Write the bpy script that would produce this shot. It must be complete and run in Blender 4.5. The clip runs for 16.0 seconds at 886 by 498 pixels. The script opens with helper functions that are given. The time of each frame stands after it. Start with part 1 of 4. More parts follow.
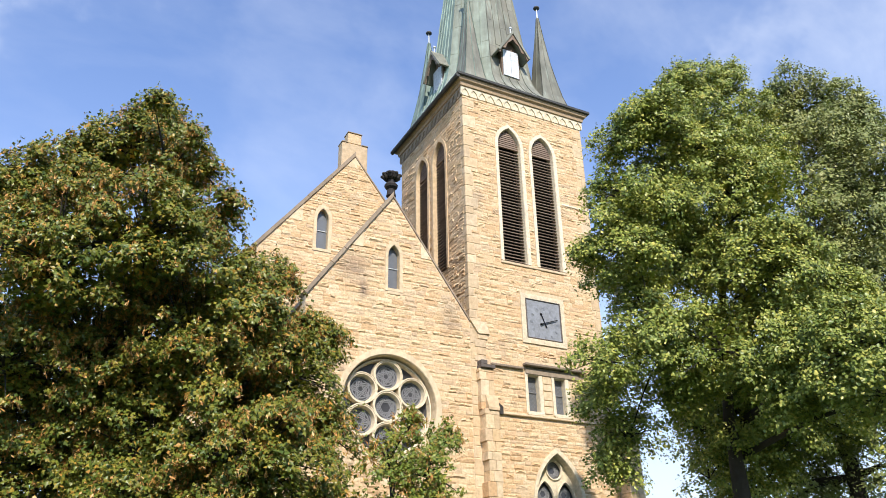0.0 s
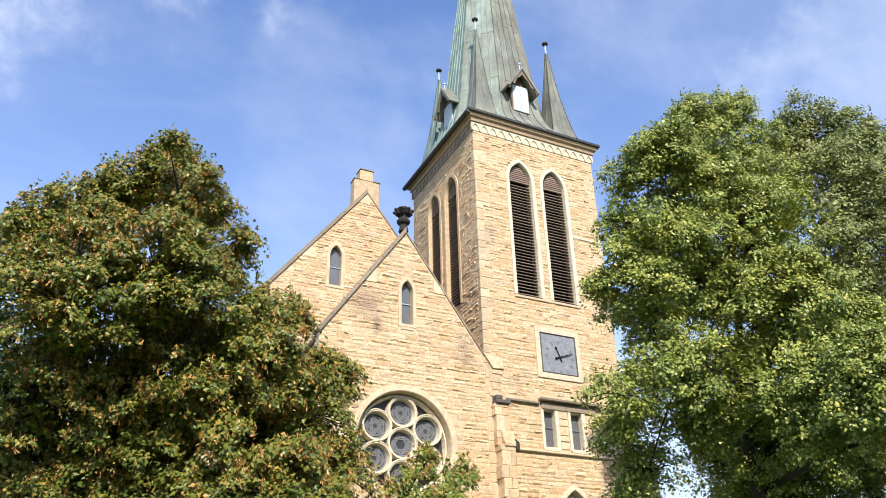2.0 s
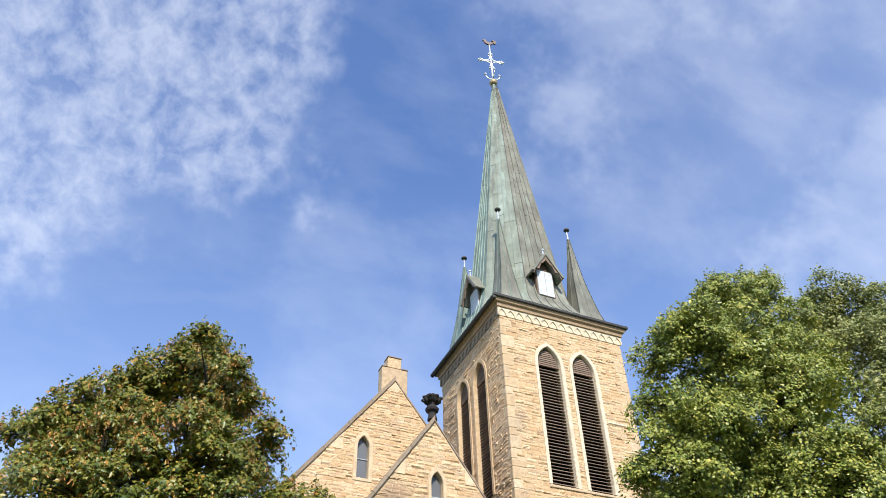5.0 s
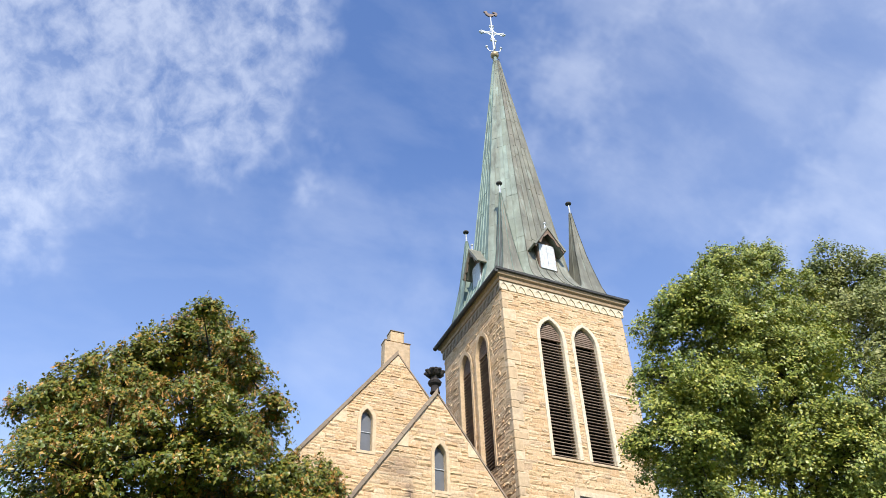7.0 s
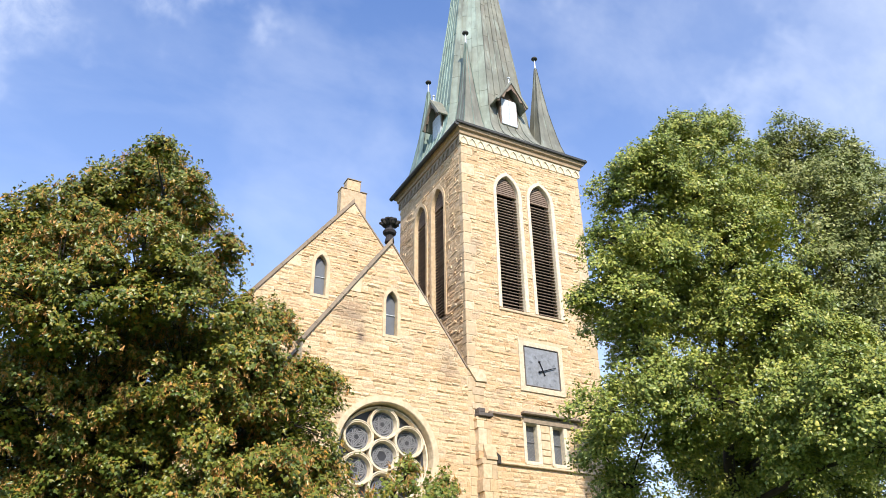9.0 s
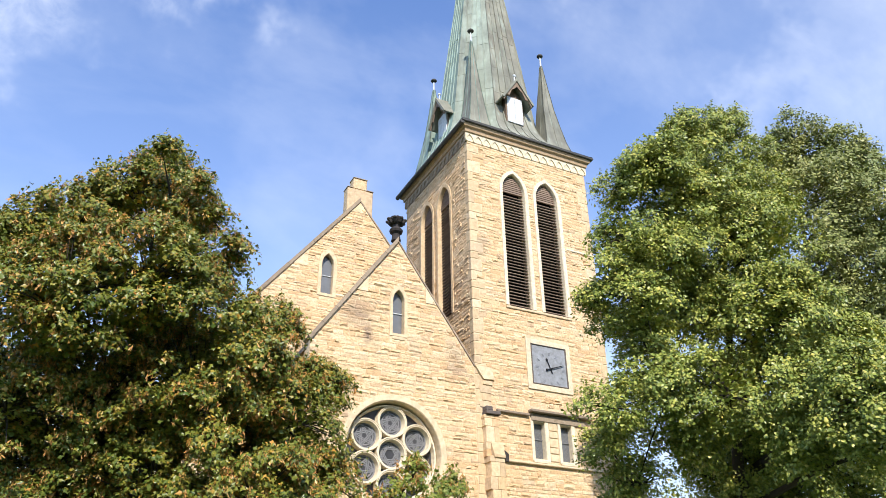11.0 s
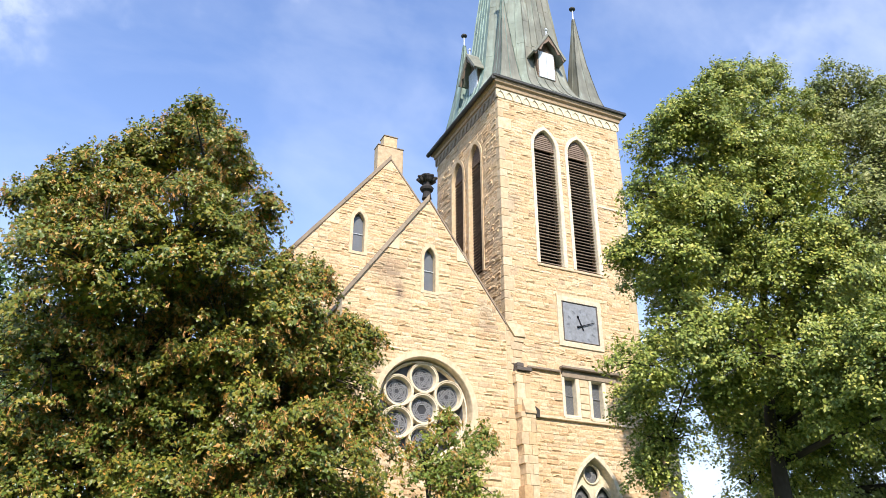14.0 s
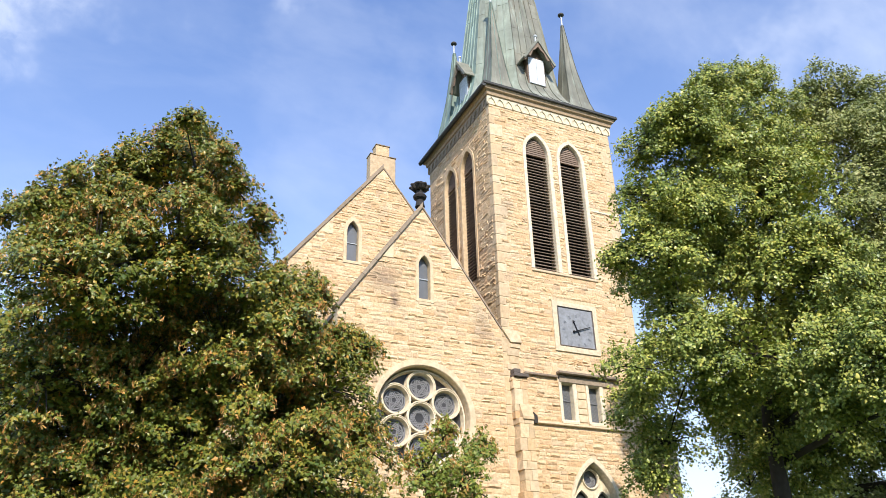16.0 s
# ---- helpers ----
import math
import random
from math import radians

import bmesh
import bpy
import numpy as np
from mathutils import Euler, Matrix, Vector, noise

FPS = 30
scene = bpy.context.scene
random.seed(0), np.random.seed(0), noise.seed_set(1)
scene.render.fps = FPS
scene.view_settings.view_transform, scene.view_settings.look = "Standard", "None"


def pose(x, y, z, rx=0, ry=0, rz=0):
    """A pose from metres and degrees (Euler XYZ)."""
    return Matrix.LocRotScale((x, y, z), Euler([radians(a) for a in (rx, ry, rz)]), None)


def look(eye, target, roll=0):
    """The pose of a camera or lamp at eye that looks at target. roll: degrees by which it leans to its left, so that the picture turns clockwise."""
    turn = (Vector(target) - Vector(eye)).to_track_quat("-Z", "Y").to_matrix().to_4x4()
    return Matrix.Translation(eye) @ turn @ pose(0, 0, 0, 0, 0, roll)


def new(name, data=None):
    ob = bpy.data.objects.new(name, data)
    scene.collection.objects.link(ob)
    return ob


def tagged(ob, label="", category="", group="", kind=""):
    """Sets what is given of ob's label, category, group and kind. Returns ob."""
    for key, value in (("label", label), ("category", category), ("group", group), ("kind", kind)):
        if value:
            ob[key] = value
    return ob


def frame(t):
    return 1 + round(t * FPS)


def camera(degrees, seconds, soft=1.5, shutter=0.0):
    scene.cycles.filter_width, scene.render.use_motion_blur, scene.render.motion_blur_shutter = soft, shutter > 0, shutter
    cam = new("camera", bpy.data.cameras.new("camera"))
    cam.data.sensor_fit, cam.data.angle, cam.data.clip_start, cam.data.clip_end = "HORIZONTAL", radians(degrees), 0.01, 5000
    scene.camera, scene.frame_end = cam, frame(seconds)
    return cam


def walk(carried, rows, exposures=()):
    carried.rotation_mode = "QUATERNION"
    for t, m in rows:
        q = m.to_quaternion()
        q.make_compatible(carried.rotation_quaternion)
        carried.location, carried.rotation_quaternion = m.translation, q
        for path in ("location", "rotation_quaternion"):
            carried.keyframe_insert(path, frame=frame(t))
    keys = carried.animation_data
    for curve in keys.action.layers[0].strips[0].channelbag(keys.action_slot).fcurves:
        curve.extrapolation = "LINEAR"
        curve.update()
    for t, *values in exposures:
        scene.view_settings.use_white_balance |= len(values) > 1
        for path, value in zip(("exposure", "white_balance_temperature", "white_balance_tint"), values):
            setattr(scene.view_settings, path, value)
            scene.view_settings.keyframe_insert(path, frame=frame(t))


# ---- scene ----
cam = camera(59.07, 16.0, soft=0.8)
EYE = Vector((-14.093, -24.554, 1.6))


def heading(yaw, pitch, roll):
    """A camera pose at the standing point, by yaw (to the left of +y), pitch and roll in degrees."""
    a, b = radians(yaw), radians(pitch)
    way = Vector((-math.sin(a) * math.cos(b), math.cos(a) * math.cos(b), math.sin(b)))
    return look(EYE, EYE + way * 10, roll)


walk(cam, [(t, heading(y, p, r)) for t, y, p, r in (
    (0.0, -27.86, 25.84, -1.13),
    (0.5, -27.64, 25.90, -1.09),
    (1.0, -27.69, 26.28, -1.16),
    (1.5, -27.40, 26.43, -1.30),
    (2.0, -26.87, 28.41, -1.53),
    (2.5, -26.44, 32.83, -1.87),
    (3.0, -26.51, 36.26, -2.13),
    (3.5, -26.24, 39.82, -2.01),
    (4.0, -24.83, 42.03, -1.63),
    (6.5, -25.08, 41.98, -2.04),
    (7.0, -24.64, 40.13, -1.92),
    (7.5, -25.17, 33.27, -1.09),
    (8.0, -26.66, 30.34, -0.53),
    (8.5, -28.13, 29.32, -0.91),
    (11.0, -27.53, 29.13, -0.96),
    (11.5, -27.24, 29.00, -1.33),
    (12.0, -26.67, 29.05, -1.48),
    (12.5, -26.64, 29.08, -1.81),
    (13.0, -26.59, 28.61, -1.48),
    (13.5, -25.29, 27.65, 0.04),
    (14.0, -24.95, 26.05, 0.02),
    (14.5, -24.69, 25.21, -0.60),
    (15.0, -25.72, 25.25, -1.29),
    (15.5, -25.78, 25.62, -1.35),
    (16.0, -25.43, 26.60, -1.42),
)], exposures=((0.0, 0.48), (1.5, 0.5), (2.0, 0.55), (2.5, 0.64), (3.0, 0.68), (3.5, 0.53), (4.0, 0.42), (6.5, 0.41), (7.0, 0.43), (7.5, 0.40), (8.0, 0.54), (8.5, 0.6), (11.0, 0.62), (13.0, 0.64), (14.5, 0.66), (15.0, 0.66), (16.0, 0.58)))

# ---- light ----
SUN_AZ, SUN_EL = -16.5, 41.0   # degrees: to the right of the front walls' normal, above the horizon
to_sun = Vector((math.sin(radians(SUN_AZ)) * math.cos(radians(SUN_EL)), -math.cos(radians(SUN_AZ)) * math.cos(radians(SUN_EL)), math.sin(radians(SUN_EL))))
sun_data = bpy.data.lights.new("sun", "SUN")
sun_data.energy, sun_data.angle, sun_data.color = 4.35, radians(0.53), (1.0, 0.93, 0.82)
sun = new("sun", sun_data)
sun.matrix_world = look(to_sun * 100, (0, 0, 0))

world = bpy.data.worlds.new("sky")
scene.world = world
world.use_nodes = True


def node(tree, kind, inputs=(), **props):
    n = tree.nodes.new(kind)
    if "blend_type" in props:
        n.data_type, n.blend_type = "RGBA", props["blend_type"]
    for key, value in dict(inputs).items():
        sock = n.inputs[key]
        if isinstance(value, bpy.types.NodeSocket):
            tree.links.new(value, sock)
        else:
            sock.default_value = value
    return n


def ramp(tree, fac, stops, mode="LINEAR"):
    n = node(tree, "ShaderNodeValToRGB", {0: fac})
    n.color_ramp.interpolation = mode
    els = n.color_ramp.elements
    while len(els) < len(stops):
        els.new(0.5)
    for el, (pos, col) in zip(els, stops):
        el.position = pos
        el.color = (*col, 1) if len(col) == 3 else col
    return n.outputs[0]


def mix(tree, fac, a, b, blend="MIX"):
    n = node(tree, "ShaderNodeMix", blend_type=blend)
    for key, value in ((0, fac), (6, a), (7, b)):
        if isinstance(value, bpy.types.NodeSocket):
            tree.links.new(value, n.inputs[key])
        else:
            n.inputs[key].default_value = (*value, 1) if isinstance(value, tuple) and len(value) == 3 else value
    return n.outputs[2]


wt = world.node_tree
wt.nodes.clear()
sky = node(wt, "ShaderNodeTexSky")
sky.sky_type, sky.sun_disc, sky.sun_elevation, sky.sun_rotation = "NISHITA", False, radians(SUN_EL), math.atan2(to_sun.x, to_sun.y)
sky.air_density, sky.dust_density, sky.ozone_density = 1.0, 0.3, 3.0
direction = node(wt, "ShaderNodeTexCoord").outputs["Generated"]
CLOUD_A, CLOUD_B, CLOUD_C, CLOUD_D, CLOUD_E = (-0.122, 0.605, 0.787), (0.419, 0.391, 0.82), (0.556, 0.276, 0.784), (0.723, 0.364, 0.587), (0.254, 0.775, 0.579)
# thin high cloud: fields of flakes and soft veils, each round its own quarter of the sky
wisp = node(wt, "ShaderNodeTexNoise", {"Vector": direction, "Scale": 4.5, "Detail": 5.0, "Roughness": 0.6})
centred = mix(wt, 1.0, wisp.outputs["Color"], (0.5, 0.5, 0.5), "SUBTRACT")
warped = mix(wt, 0.13, direction, centred, "ADD")
flakes_at = node(wt, "ShaderNodeMapping", {"Vector": direction, "Scale": (3.2, 2.6, 3.2), "Rotation": (0.4, 0.5, 0.7)})
flakes = node(wt, "ShaderNodeTexNoise", {"Vector": flakes_at.outputs[0], "Scale": 9.0, "Detail": 7.0, "Roughness": 0.6, "Distortion": 0.25})
veil_at = node(wt, "ShaderNodeMapping", {"Vector": direction, "Scale": (1.0, 2.4, 2.0), "Rotation": (0.2, 0.6, 0.3)})
veil = node(wt, "ShaderNodeTexNoise", {"Vector": veil_at.outputs[0], "Scale": 5.0, "Detail": 6.0, "Roughness": 0.55, "Distortion": 0.2})
torn = ramp(wt, flakes.outputs[0], ((0.36, (0.22, 0.22, 0.22)), (0.64, (1, 1, 1))))
soft = ramp(wt, veil.outputs[0], ((0.30, (0.55, 0.55, 0.55)), (0.70, (1, 1, 1))))
amount = ramp(wt, veil.outputs[0], ((0.42, (0.02, 0.02, 0.02)), (0.80, (0.14, 0.14, 0.14))))
for way, outer, core_at, much, field in ((CLOUD_A, 15.8, 8.5, 0.37, torn), (CLOUD_B, 11.0, 0.5, 0.17, soft), (CLOUD_C, 23.0, 3.0, 0.19, soft), (CLOUD_D, 11.0, 1.0, 0.18, soft), (CLOUD_E, 12.0, 1.0, 0.08, soft)):
    near = node(wt, "ShaderNodeVectorMath", {0: warped, 1: way})
    near.operation = "DOT_PRODUCT"
    patch = ramp(wt, near.outputs["Value"], ((math.cos(radians(outer)), (0, 0, 0)), (math.cos(radians(core_at)), (much, much, much))), "EASE")
    amount = mix(wt, 1.0, amount, mix(wt, 1.0, patch, field, "MULTIPLY"), "ADD")
clear = mix(wt, 1.0, sky.outputs[0], (0.875, 1.03, 1.31), "MULTIPLY")
haze = mix(wt, amount, clear, (5.6, 5.9, 6.5))
height = node(wt, "ShaderNodeSeparateXYZ", {0: direction}).outputs[2]
low_air = ramp(wt, height, ((0.0, (0.95, 0.95, 0.95)), (0.22, (0.6, 0.6, 0.6)), (0.5, (0.13, 0.13, 0.13)), (0.75, (0.0, 0.0, 0.0))))
haze = mix(wt, low_air, haze, (4.9, 5.5, 6.5))
back = node(wt, "ShaderNodeBackground", {"Color": haze, "Strength": 0.15})
wt.links.new(back.outputs[0], node(wt, "ShaderNodeOutputWorld").inputs[0])


# ---- materials ----
def material(name, build, rough=0.8, metal=0.0, bump=0.3, bump_scale=40.0, dist=0.02, spec=0.3):
    m = bpy.data.materials.new(name)
    m.use_nodes = True
    t = m.node_tree
    b = t.nodes["Principled BSDF"]
    b.inputs["Roughness"].default_value, b.inputs["Metallic"].default_value = rough, metal
    b.inputs["Specular IOR Level"].default_value = spec
    at = node(t, "ShaderNodeNewGeometry").outputs["Position"]
    colour = build(t, at)
    if isinstance(colour, bpy.types.NodeSocket):
        t.links.new(colour, b.inputs["Base Color"])
    else:
        b.inputs["Base Color"].default_value = (*colour, 1)
    if bump:
        grain = node(t, "ShaderNodeTexNoise", {"Vector": at, "Scale": bump_scale, "Detail": 6.0, "Roughness": 0.65})
        relief = node(t, "ShaderNodeBump", {"Height": grain.outputs[0], "Strength": bump, "Distance": dist})
        t.links.new(relief.outputs[0], b.inputs["Normal"])
    return m


def noise_of(t, at, scale, detail=4.0, stretch=(1, 1, 1), rough=0.55):
    where = node(t, "ShaderNodeMapping", {"Vector": at, "Scale": stretch}).outputs[0]
    return node(t, "ShaderNodeTexNoise", {"Vector": where, "Scale": scale, "Detail": detail, "Roughness": rough}).outputs[0]


def chance(t, single):
    if single:
        return node(t, "ShaderNodeObjectInfo").outputs["Random"]
    return node(t, "ShaderNodeNewGeometry").outputs["Random Per Island"]


def varied(stops, single, stain=(0.25, 0.2, 0.15), stain_at=(0.58, 0.75), grain=9.0, stain_scale=0.9, much=0.5, soot=()):
    """Colours that change from piece to piece, mottled by grain, with stains of a shape of their own."""
    def build(t, at):
        base = ramp(t, chance(t, single), stops)
        mottle = ramp(t, noise_of(t, at, grain, 6.0), ((0.25, (0.72, 0.70, 0.66)), (0.75, (1.12, 1.1, 1.08))))
        base = mix(t, 1.0, base, mottle, "MULTIPLY")
        dirt = ramp(t, noise_of(t, at, stain_scale, 5.0, (1, 1, 0.55)), ((stain_at[0], (0, 0, 0)), (stain_at[1], (much, much, much))))
        base = mix(t, dirt, base, stain)
        if soot:
            ragged = node(t, "ShaderNodeTexNoise", {"Vector": at, "Scale": 3.0, "Detail": 5.0}).outputs["Color"]
            moved = mix(t, 0.30, at, ragged, "ADD")
            for (x, z), reach, tall, dark in soot:
                local = node(t, "ShaderNodeMapping", {"Vector": moved, "Location": (-x / reach - 0.15 / reach, 0, -z / tall - 0.15 / tall), "Scale": (1 / reach, 0, 1 / tall)}).outputs[0]
                far = node(t, "ShaderNodeVectorMath", {0: local})
                far.operation = "LENGTH"
                spot = ramp(t, far.outputs["Value"], ((0.15, (dark, dark, dark)), (1.0, (0, 0, 0))))
                base = mix(t, spot, base, (0.16, 0.115, 0.09))
        return base
    return build


SAND = ((0.0, (0.667, 0.478, 0.279)), (0.16, (0.606, 0.400, 0.223)), (0.3, (0.727, 0.546, 0.344)), (0.45, (0.677, 0.487, 0.288)), (0.6, (0.768, 0.595, 0.391)), (0.74, (0.576, 0.419, 0.270)), (0.84, (0.697, 0.468, 0.270)), (1.0, (0.727, 0.546, 0.344)))
QUOINS = ((0.0, (0.64, 0.48, 0.30)), (0.4, (0.58, 0.43, 0.27)), (0.62, (0.72, 0.57, 0.39)), (0.85, (0.54, 0.41, 0.27)), (1.0, (0.66, 0.51, 0.33)))
PALE = ((0.0, (0.71, 0.61, 0.45)), (0.5, (0.76, 0.66, 0.50)), (0.8, (0.68, 0.58, 0.42)), (1.0, (0.73, 0.62, 0.45)))
TRIM = ((0.0, (0.66, 0.51, 0.33)), (0.5, (0.71, 0.57, 0.39)), (0.8, (0.63, 0.49, 0.32)), (1.0, (0.69, 0.54, 0.36)))
SOOT = (((-4.42, 12.72), 0.22, 0.5, 0.85), ((-4.9, 13.6), 1.1, 0.9, 0.55), ((-0.9, 12.3), 0.6, 1.1, 0.4))
M_STONE = material("rough_sandstone", varied(SAND, True, soot=SOOT), 0.9, bump=0.8, bump_scale=20, dist=0.035)
M_STONES = material("rough_sandstone_rest", varied(SAND, False, soot=SOOT), 0.9, bump=0.8, bump_scale=20, dist=0.035)
M_QUOIN = material("corner_sandstone", varied(QUOINS, True, stain=(0.36, 0.28, 0.19), grain=6), 0.9, bump=0.5, bump_scale=18, dist=0.025)
M_MORTAR = material("lime_mortar", varied(((0.0, (0.64, 0.50, 0.33)), (1.0, (0.67, 0.52, 0.35))), True), 0.95, bump=0.6, bump_scale=30)
M_DRESS = material("dressed_sandstone", varied(PALE, True, stain=(0.42, 0.35, 0.25)), 0.85, bump=0.25, bump_scale=35)
M_TRIM = material("yellow_dressed_sandstone", varied(TRIM, True, stain=(0.42, 0.33, 0.22), grain=5), 0.88, bump=0.4, bump_scale=24)
M_COPING = material("weathered_coping_stone", varied(((0.0, (0.27, 0.215, 0.16)), (0.5, (0.36, 0.285, 0.21)), (1.0, (0.24, 0.19, 0.145))), True, stain=(0.14, 0.11, 0.09)), 0.9, bump=0.4)
M_CORNICE = material("brown_cornice_stone", varied(((0.0, (0.38, 0.27, 0.18)), (0.5, (0.44, 0.32, 0.21)), (1.0, (0.34, 0.25, 0.17))), True, stain=(0.20, 0.15, 0.11)), 0.9, bump=0.4)
M_DARKSTONE = material("sooty_stone", varied(((0.0, (0.13, 0.11, 0.10)), (1.0, (0.18, 0.15, 0.13))), True, stain=(0.06, 0.05, 0.05)), 0.9, bump=0.4)
M_BLACK = material("blackened_stone", varied(((0.0, (0.035, 0.03, 0.03)), (1.0, (0.05, 0.045, 0.04))), True, stain=(0.02, 0.02, 0.02)), 0.85, bump=0.4)
M_WOOD = material("weathered_dark_wood", varied(((0.0, (0.20, 0.145, 0.11)), (0.5, (0.26, 0.195, 0.15)), (1.0, (0.16, 0.115, 0.085))), True, stain=(0.08, 0.055, 0.045), grain=14), 0.8, bump=0.3)
# near-black colour that stands in for the darkness of the unlit belfry
M_DARK = material("unlit_interior_black", lambda t, at: (0.012, 0.011, 0.011), 0.95, bump=0)
M_SLATE = material("roof_slate", varied(((0.0, (0.06, 0.06, 0.065)), (1.0, (0.10, 0.095, 0.09))), False), 0.7, bump=0.3)
M_LEAD = material("lead_gutter", varied(((0.0, (0.055, 0.055, 0.055)), (1.0, (0.07, 0.068, 0.065))), True, stain=(0.03, 0.03, 0.03)), 0.6, bump=0.2)
M_BOARD = material("white_painted_board", varied(((0.0, (0.60, 0.64, 0.69)), (1.0, (0.64, 0.68, 0.72))), True, stain=(0.52, 0.56, 0.60), stain_at=(0.5, 0.7), stain_scale=2.2), 0.45, bump=0.1)
M_DIAL = material("slate_dial", varied(((0.0, (0.25, 0.265, 0.295)), (1.0, (0.27, 0.285, 0.31))), True, stain=(0.33, 0.35, 0.38), stain_at=(0.48, 0.68), stain_scale=3.5), 0.6, bump=0.15)
M_IRON = material("black_iron", lambda t, at: (0.02, 0.02, 0.022), 0.5, 0.6, bump=0.1)
M_CAME = material("lead_came", lambda t, at: (0.22, 0.22, 0.23), 0.6, 0.2, bump=0.1)
M_GOLD = material("dull_gilded_ball", varied(((0.0, (0.42, 0.33, 0.20)), (1.0, (0.46, 0.36, 0.22))), True), 0.5, 0.5, bump=0.1)
M_ZINC = material("pale_cross_metal", varied(((0.0, (0.62, 0.66, 0.70)), (1.0, (0.66, 0.70, 0.74))), True, stain=(0.4, 0.42, 0.44), stain_scale=4), 0.45, 0.4, bump=0.1)
M_BRONZE = material("brown_weathercock_metal", lambda t, at: (0.11, 0.085, 0.075), 0.5, 0.5, bump=0.1)


def glass(name, colour, rough):
    return material(name, lambda t, at: mix(t, noise_of(t, at, 2.5, 3.0), tuple(c * 0.7 for c in colour), tuple(c * 1.35 for c in colour)), rough, 0.0, bump=0.25, bump_scale=3.0, dist=0.01, spec=0.7)


M_GLASS = glass("grey_leaded_glass", (0.12, 0.125, 0.13), 0.35)
M_ROSEGLASS = glass("dark_leaded_glass", (0.045, 0.045, 0.05), 0.3)


def copper(stops, streak):
    def build(t, at):
        base = ramp(t, chance(t, True), stops)
        rain = ramp(t, noise_of(t, at, 2.4, 6.0, (1, 1, 0.10)), ((0.35, (0, 0, 0)), (0.72, (0.75, 0.75, 0.75))))
        base = mix(t, rain, base, streak)
        # pale runs of patina and darker worn patches
        runs = ramp(t, noise_of(t, at, 5.5, 5.0, (1, 1, 0.07)), ((0.56, (0, 0, 0)), (0.70, (0.55, 0.55, 0.55))))
        base = mix(t, runs, base, (0.34, 0.40, 0.34))
        worn = ramp(t, noise_of(t, at, 1.9, 6.0, (1, 1, 0.3)), ((0.54, (0, 0, 0)), (0.70, (0.6, 0.6, 0.6))))
        base = mix(t, worn, base, (0.115, 0.115, 0.095))
        blot = ramp(t, noise_of(t, at, 1.1, 5.0), ((0.3, (0.72, 0.72, 0.72)), (0.75, (1.15, 1.15, 1.15))))
        return mix(t, 1.0, base, blot, "MULTIPLY")
    return build


M_GREEN = material("green_copper", copper(((0.0, (0.24, 0.34, 0.29)), (0.35, (0.30, 0.41, 0.36)), (0.7, (0.22, 0.31, 0.26)), (1.0, (0.32, 0.43, 0.37))), (0.19, 0.22, 0.18)), 0.6, 0.0, bump=0.15, bump_scale=8)
M_MIXED = material("pale_grey_green_copper", copper(((0.0, (0.27, 0.31, 0.25)), (0.4, (0.32, 0.37, 0.31)), (0.8, (0.29, 0.36, 0.31)), (1.0, (0.36, 0.43, 0.37))), (0.22, 0.22, 0.175)), 0.6, 0.0, bump=0.15, bump_scale=8)
M_BROWN = material("brown_copper", copper(((0.0, (0.225, 0.21, 0.165)), (0.4, (0.26, 0.25, 0.20)), (0.75, (0.24, 0.235, 0.185)), (1.0, (0.285, 0.285, 0.23))), (0.17, 0.175, 0.14)), 0.6, 0.0, bump=0.15, bump_scale=8)
M_BARK = material("bark", varied(((0.0, (0.036, 0.03, 0.025)), (1.0, (0.05, 0.042, 0.035))), True, stain=(0.06, 0.055, 0.04), grain=6), 0.95, bump=0.9, bump_scale=14)
M_GRASS = material("grass_ground", varied(((0.0, (0.06, 0.10, 0.03)), (1.0, (0.07, 0.11, 0.035))), True, stain=(0.12, 0.10, 0.06), stain_scale=0.25, grain=3), 0.95, bump=0.6, bump_scale=18)


def foliage(name, stops, gloss=0.4, through_light=0.08):
    """Leaves: colour from leaf to leaf and from bough to bough, and some light let through."""
    m = bpy.data.materials.new(name)
    m.use_nodes = True
    t = m.node_tree
    b = t.nodes["Principled BSDF"]
    at = node(t, "ShaderNodeNewGeometry").outputs["Position"]
    col = ramp(t, chance(t, False), stops)
    patch = ramp(t, noise_of(t, at, 0.9, 3.0), ((0.3, (0.72, 0.78, 0.75)), (0.7, (1.2, 1.12, 1.0))))
    col = mix(t, 1.0, col, patch, "MULTIPLY")
    t.links.new(col, b.inputs["Base Color"])
    b.inputs["Roughness"].default_value = gloss
    b.inputs["Specular IOR Level"].default_value = 0.28
    lucent = node(t, "ShaderNodeBsdfTranslucent", {"Color": mix(t, 1.0, col, (1.25, 1.35, 0.6), "MULTIPLY")})
    both = node(t, "ShaderNodeMixShader", {0: through_light, 1: b.outputs[0], 2: lucent.outputs[0]})
    t.links.new(both.outputs[0], t.nodes["Material Output"].inputs[0])
    return m


M_MAPLE = foliage("maple_leaves", ((0.0, (0.068, 0.107, 0.02)), (0.4, (0.135, 0.158, 0.026)), (0.78, (0.21, 0.202, 0.032)), (0.93, (0.31, 0.225, 0.04)), (1.0, (0.45, 0.22, 0.045))), 0.34, 0.10)
M_YOUNG = foliage("young_maple_leaves", ((0.0, (0.12, 0.175, 0.03)), (0.5, (0.20, 0.24, 0.042)), (0.8, (0.28, 0.28, 0.055)), (1.0, (0.38, 0.26, 0.065))), 0.36, 0.2)
M_SEED = foliage("maple_seeds", ((0.0, (0.52, 0.25, 0.085)), (0.6, (0.66, 0.37, 0.14)), (0.9, (0.46, 0.19, 0.05)), (1.0, (0.80, 0.60, 0.34))), 0.6, 0.2)
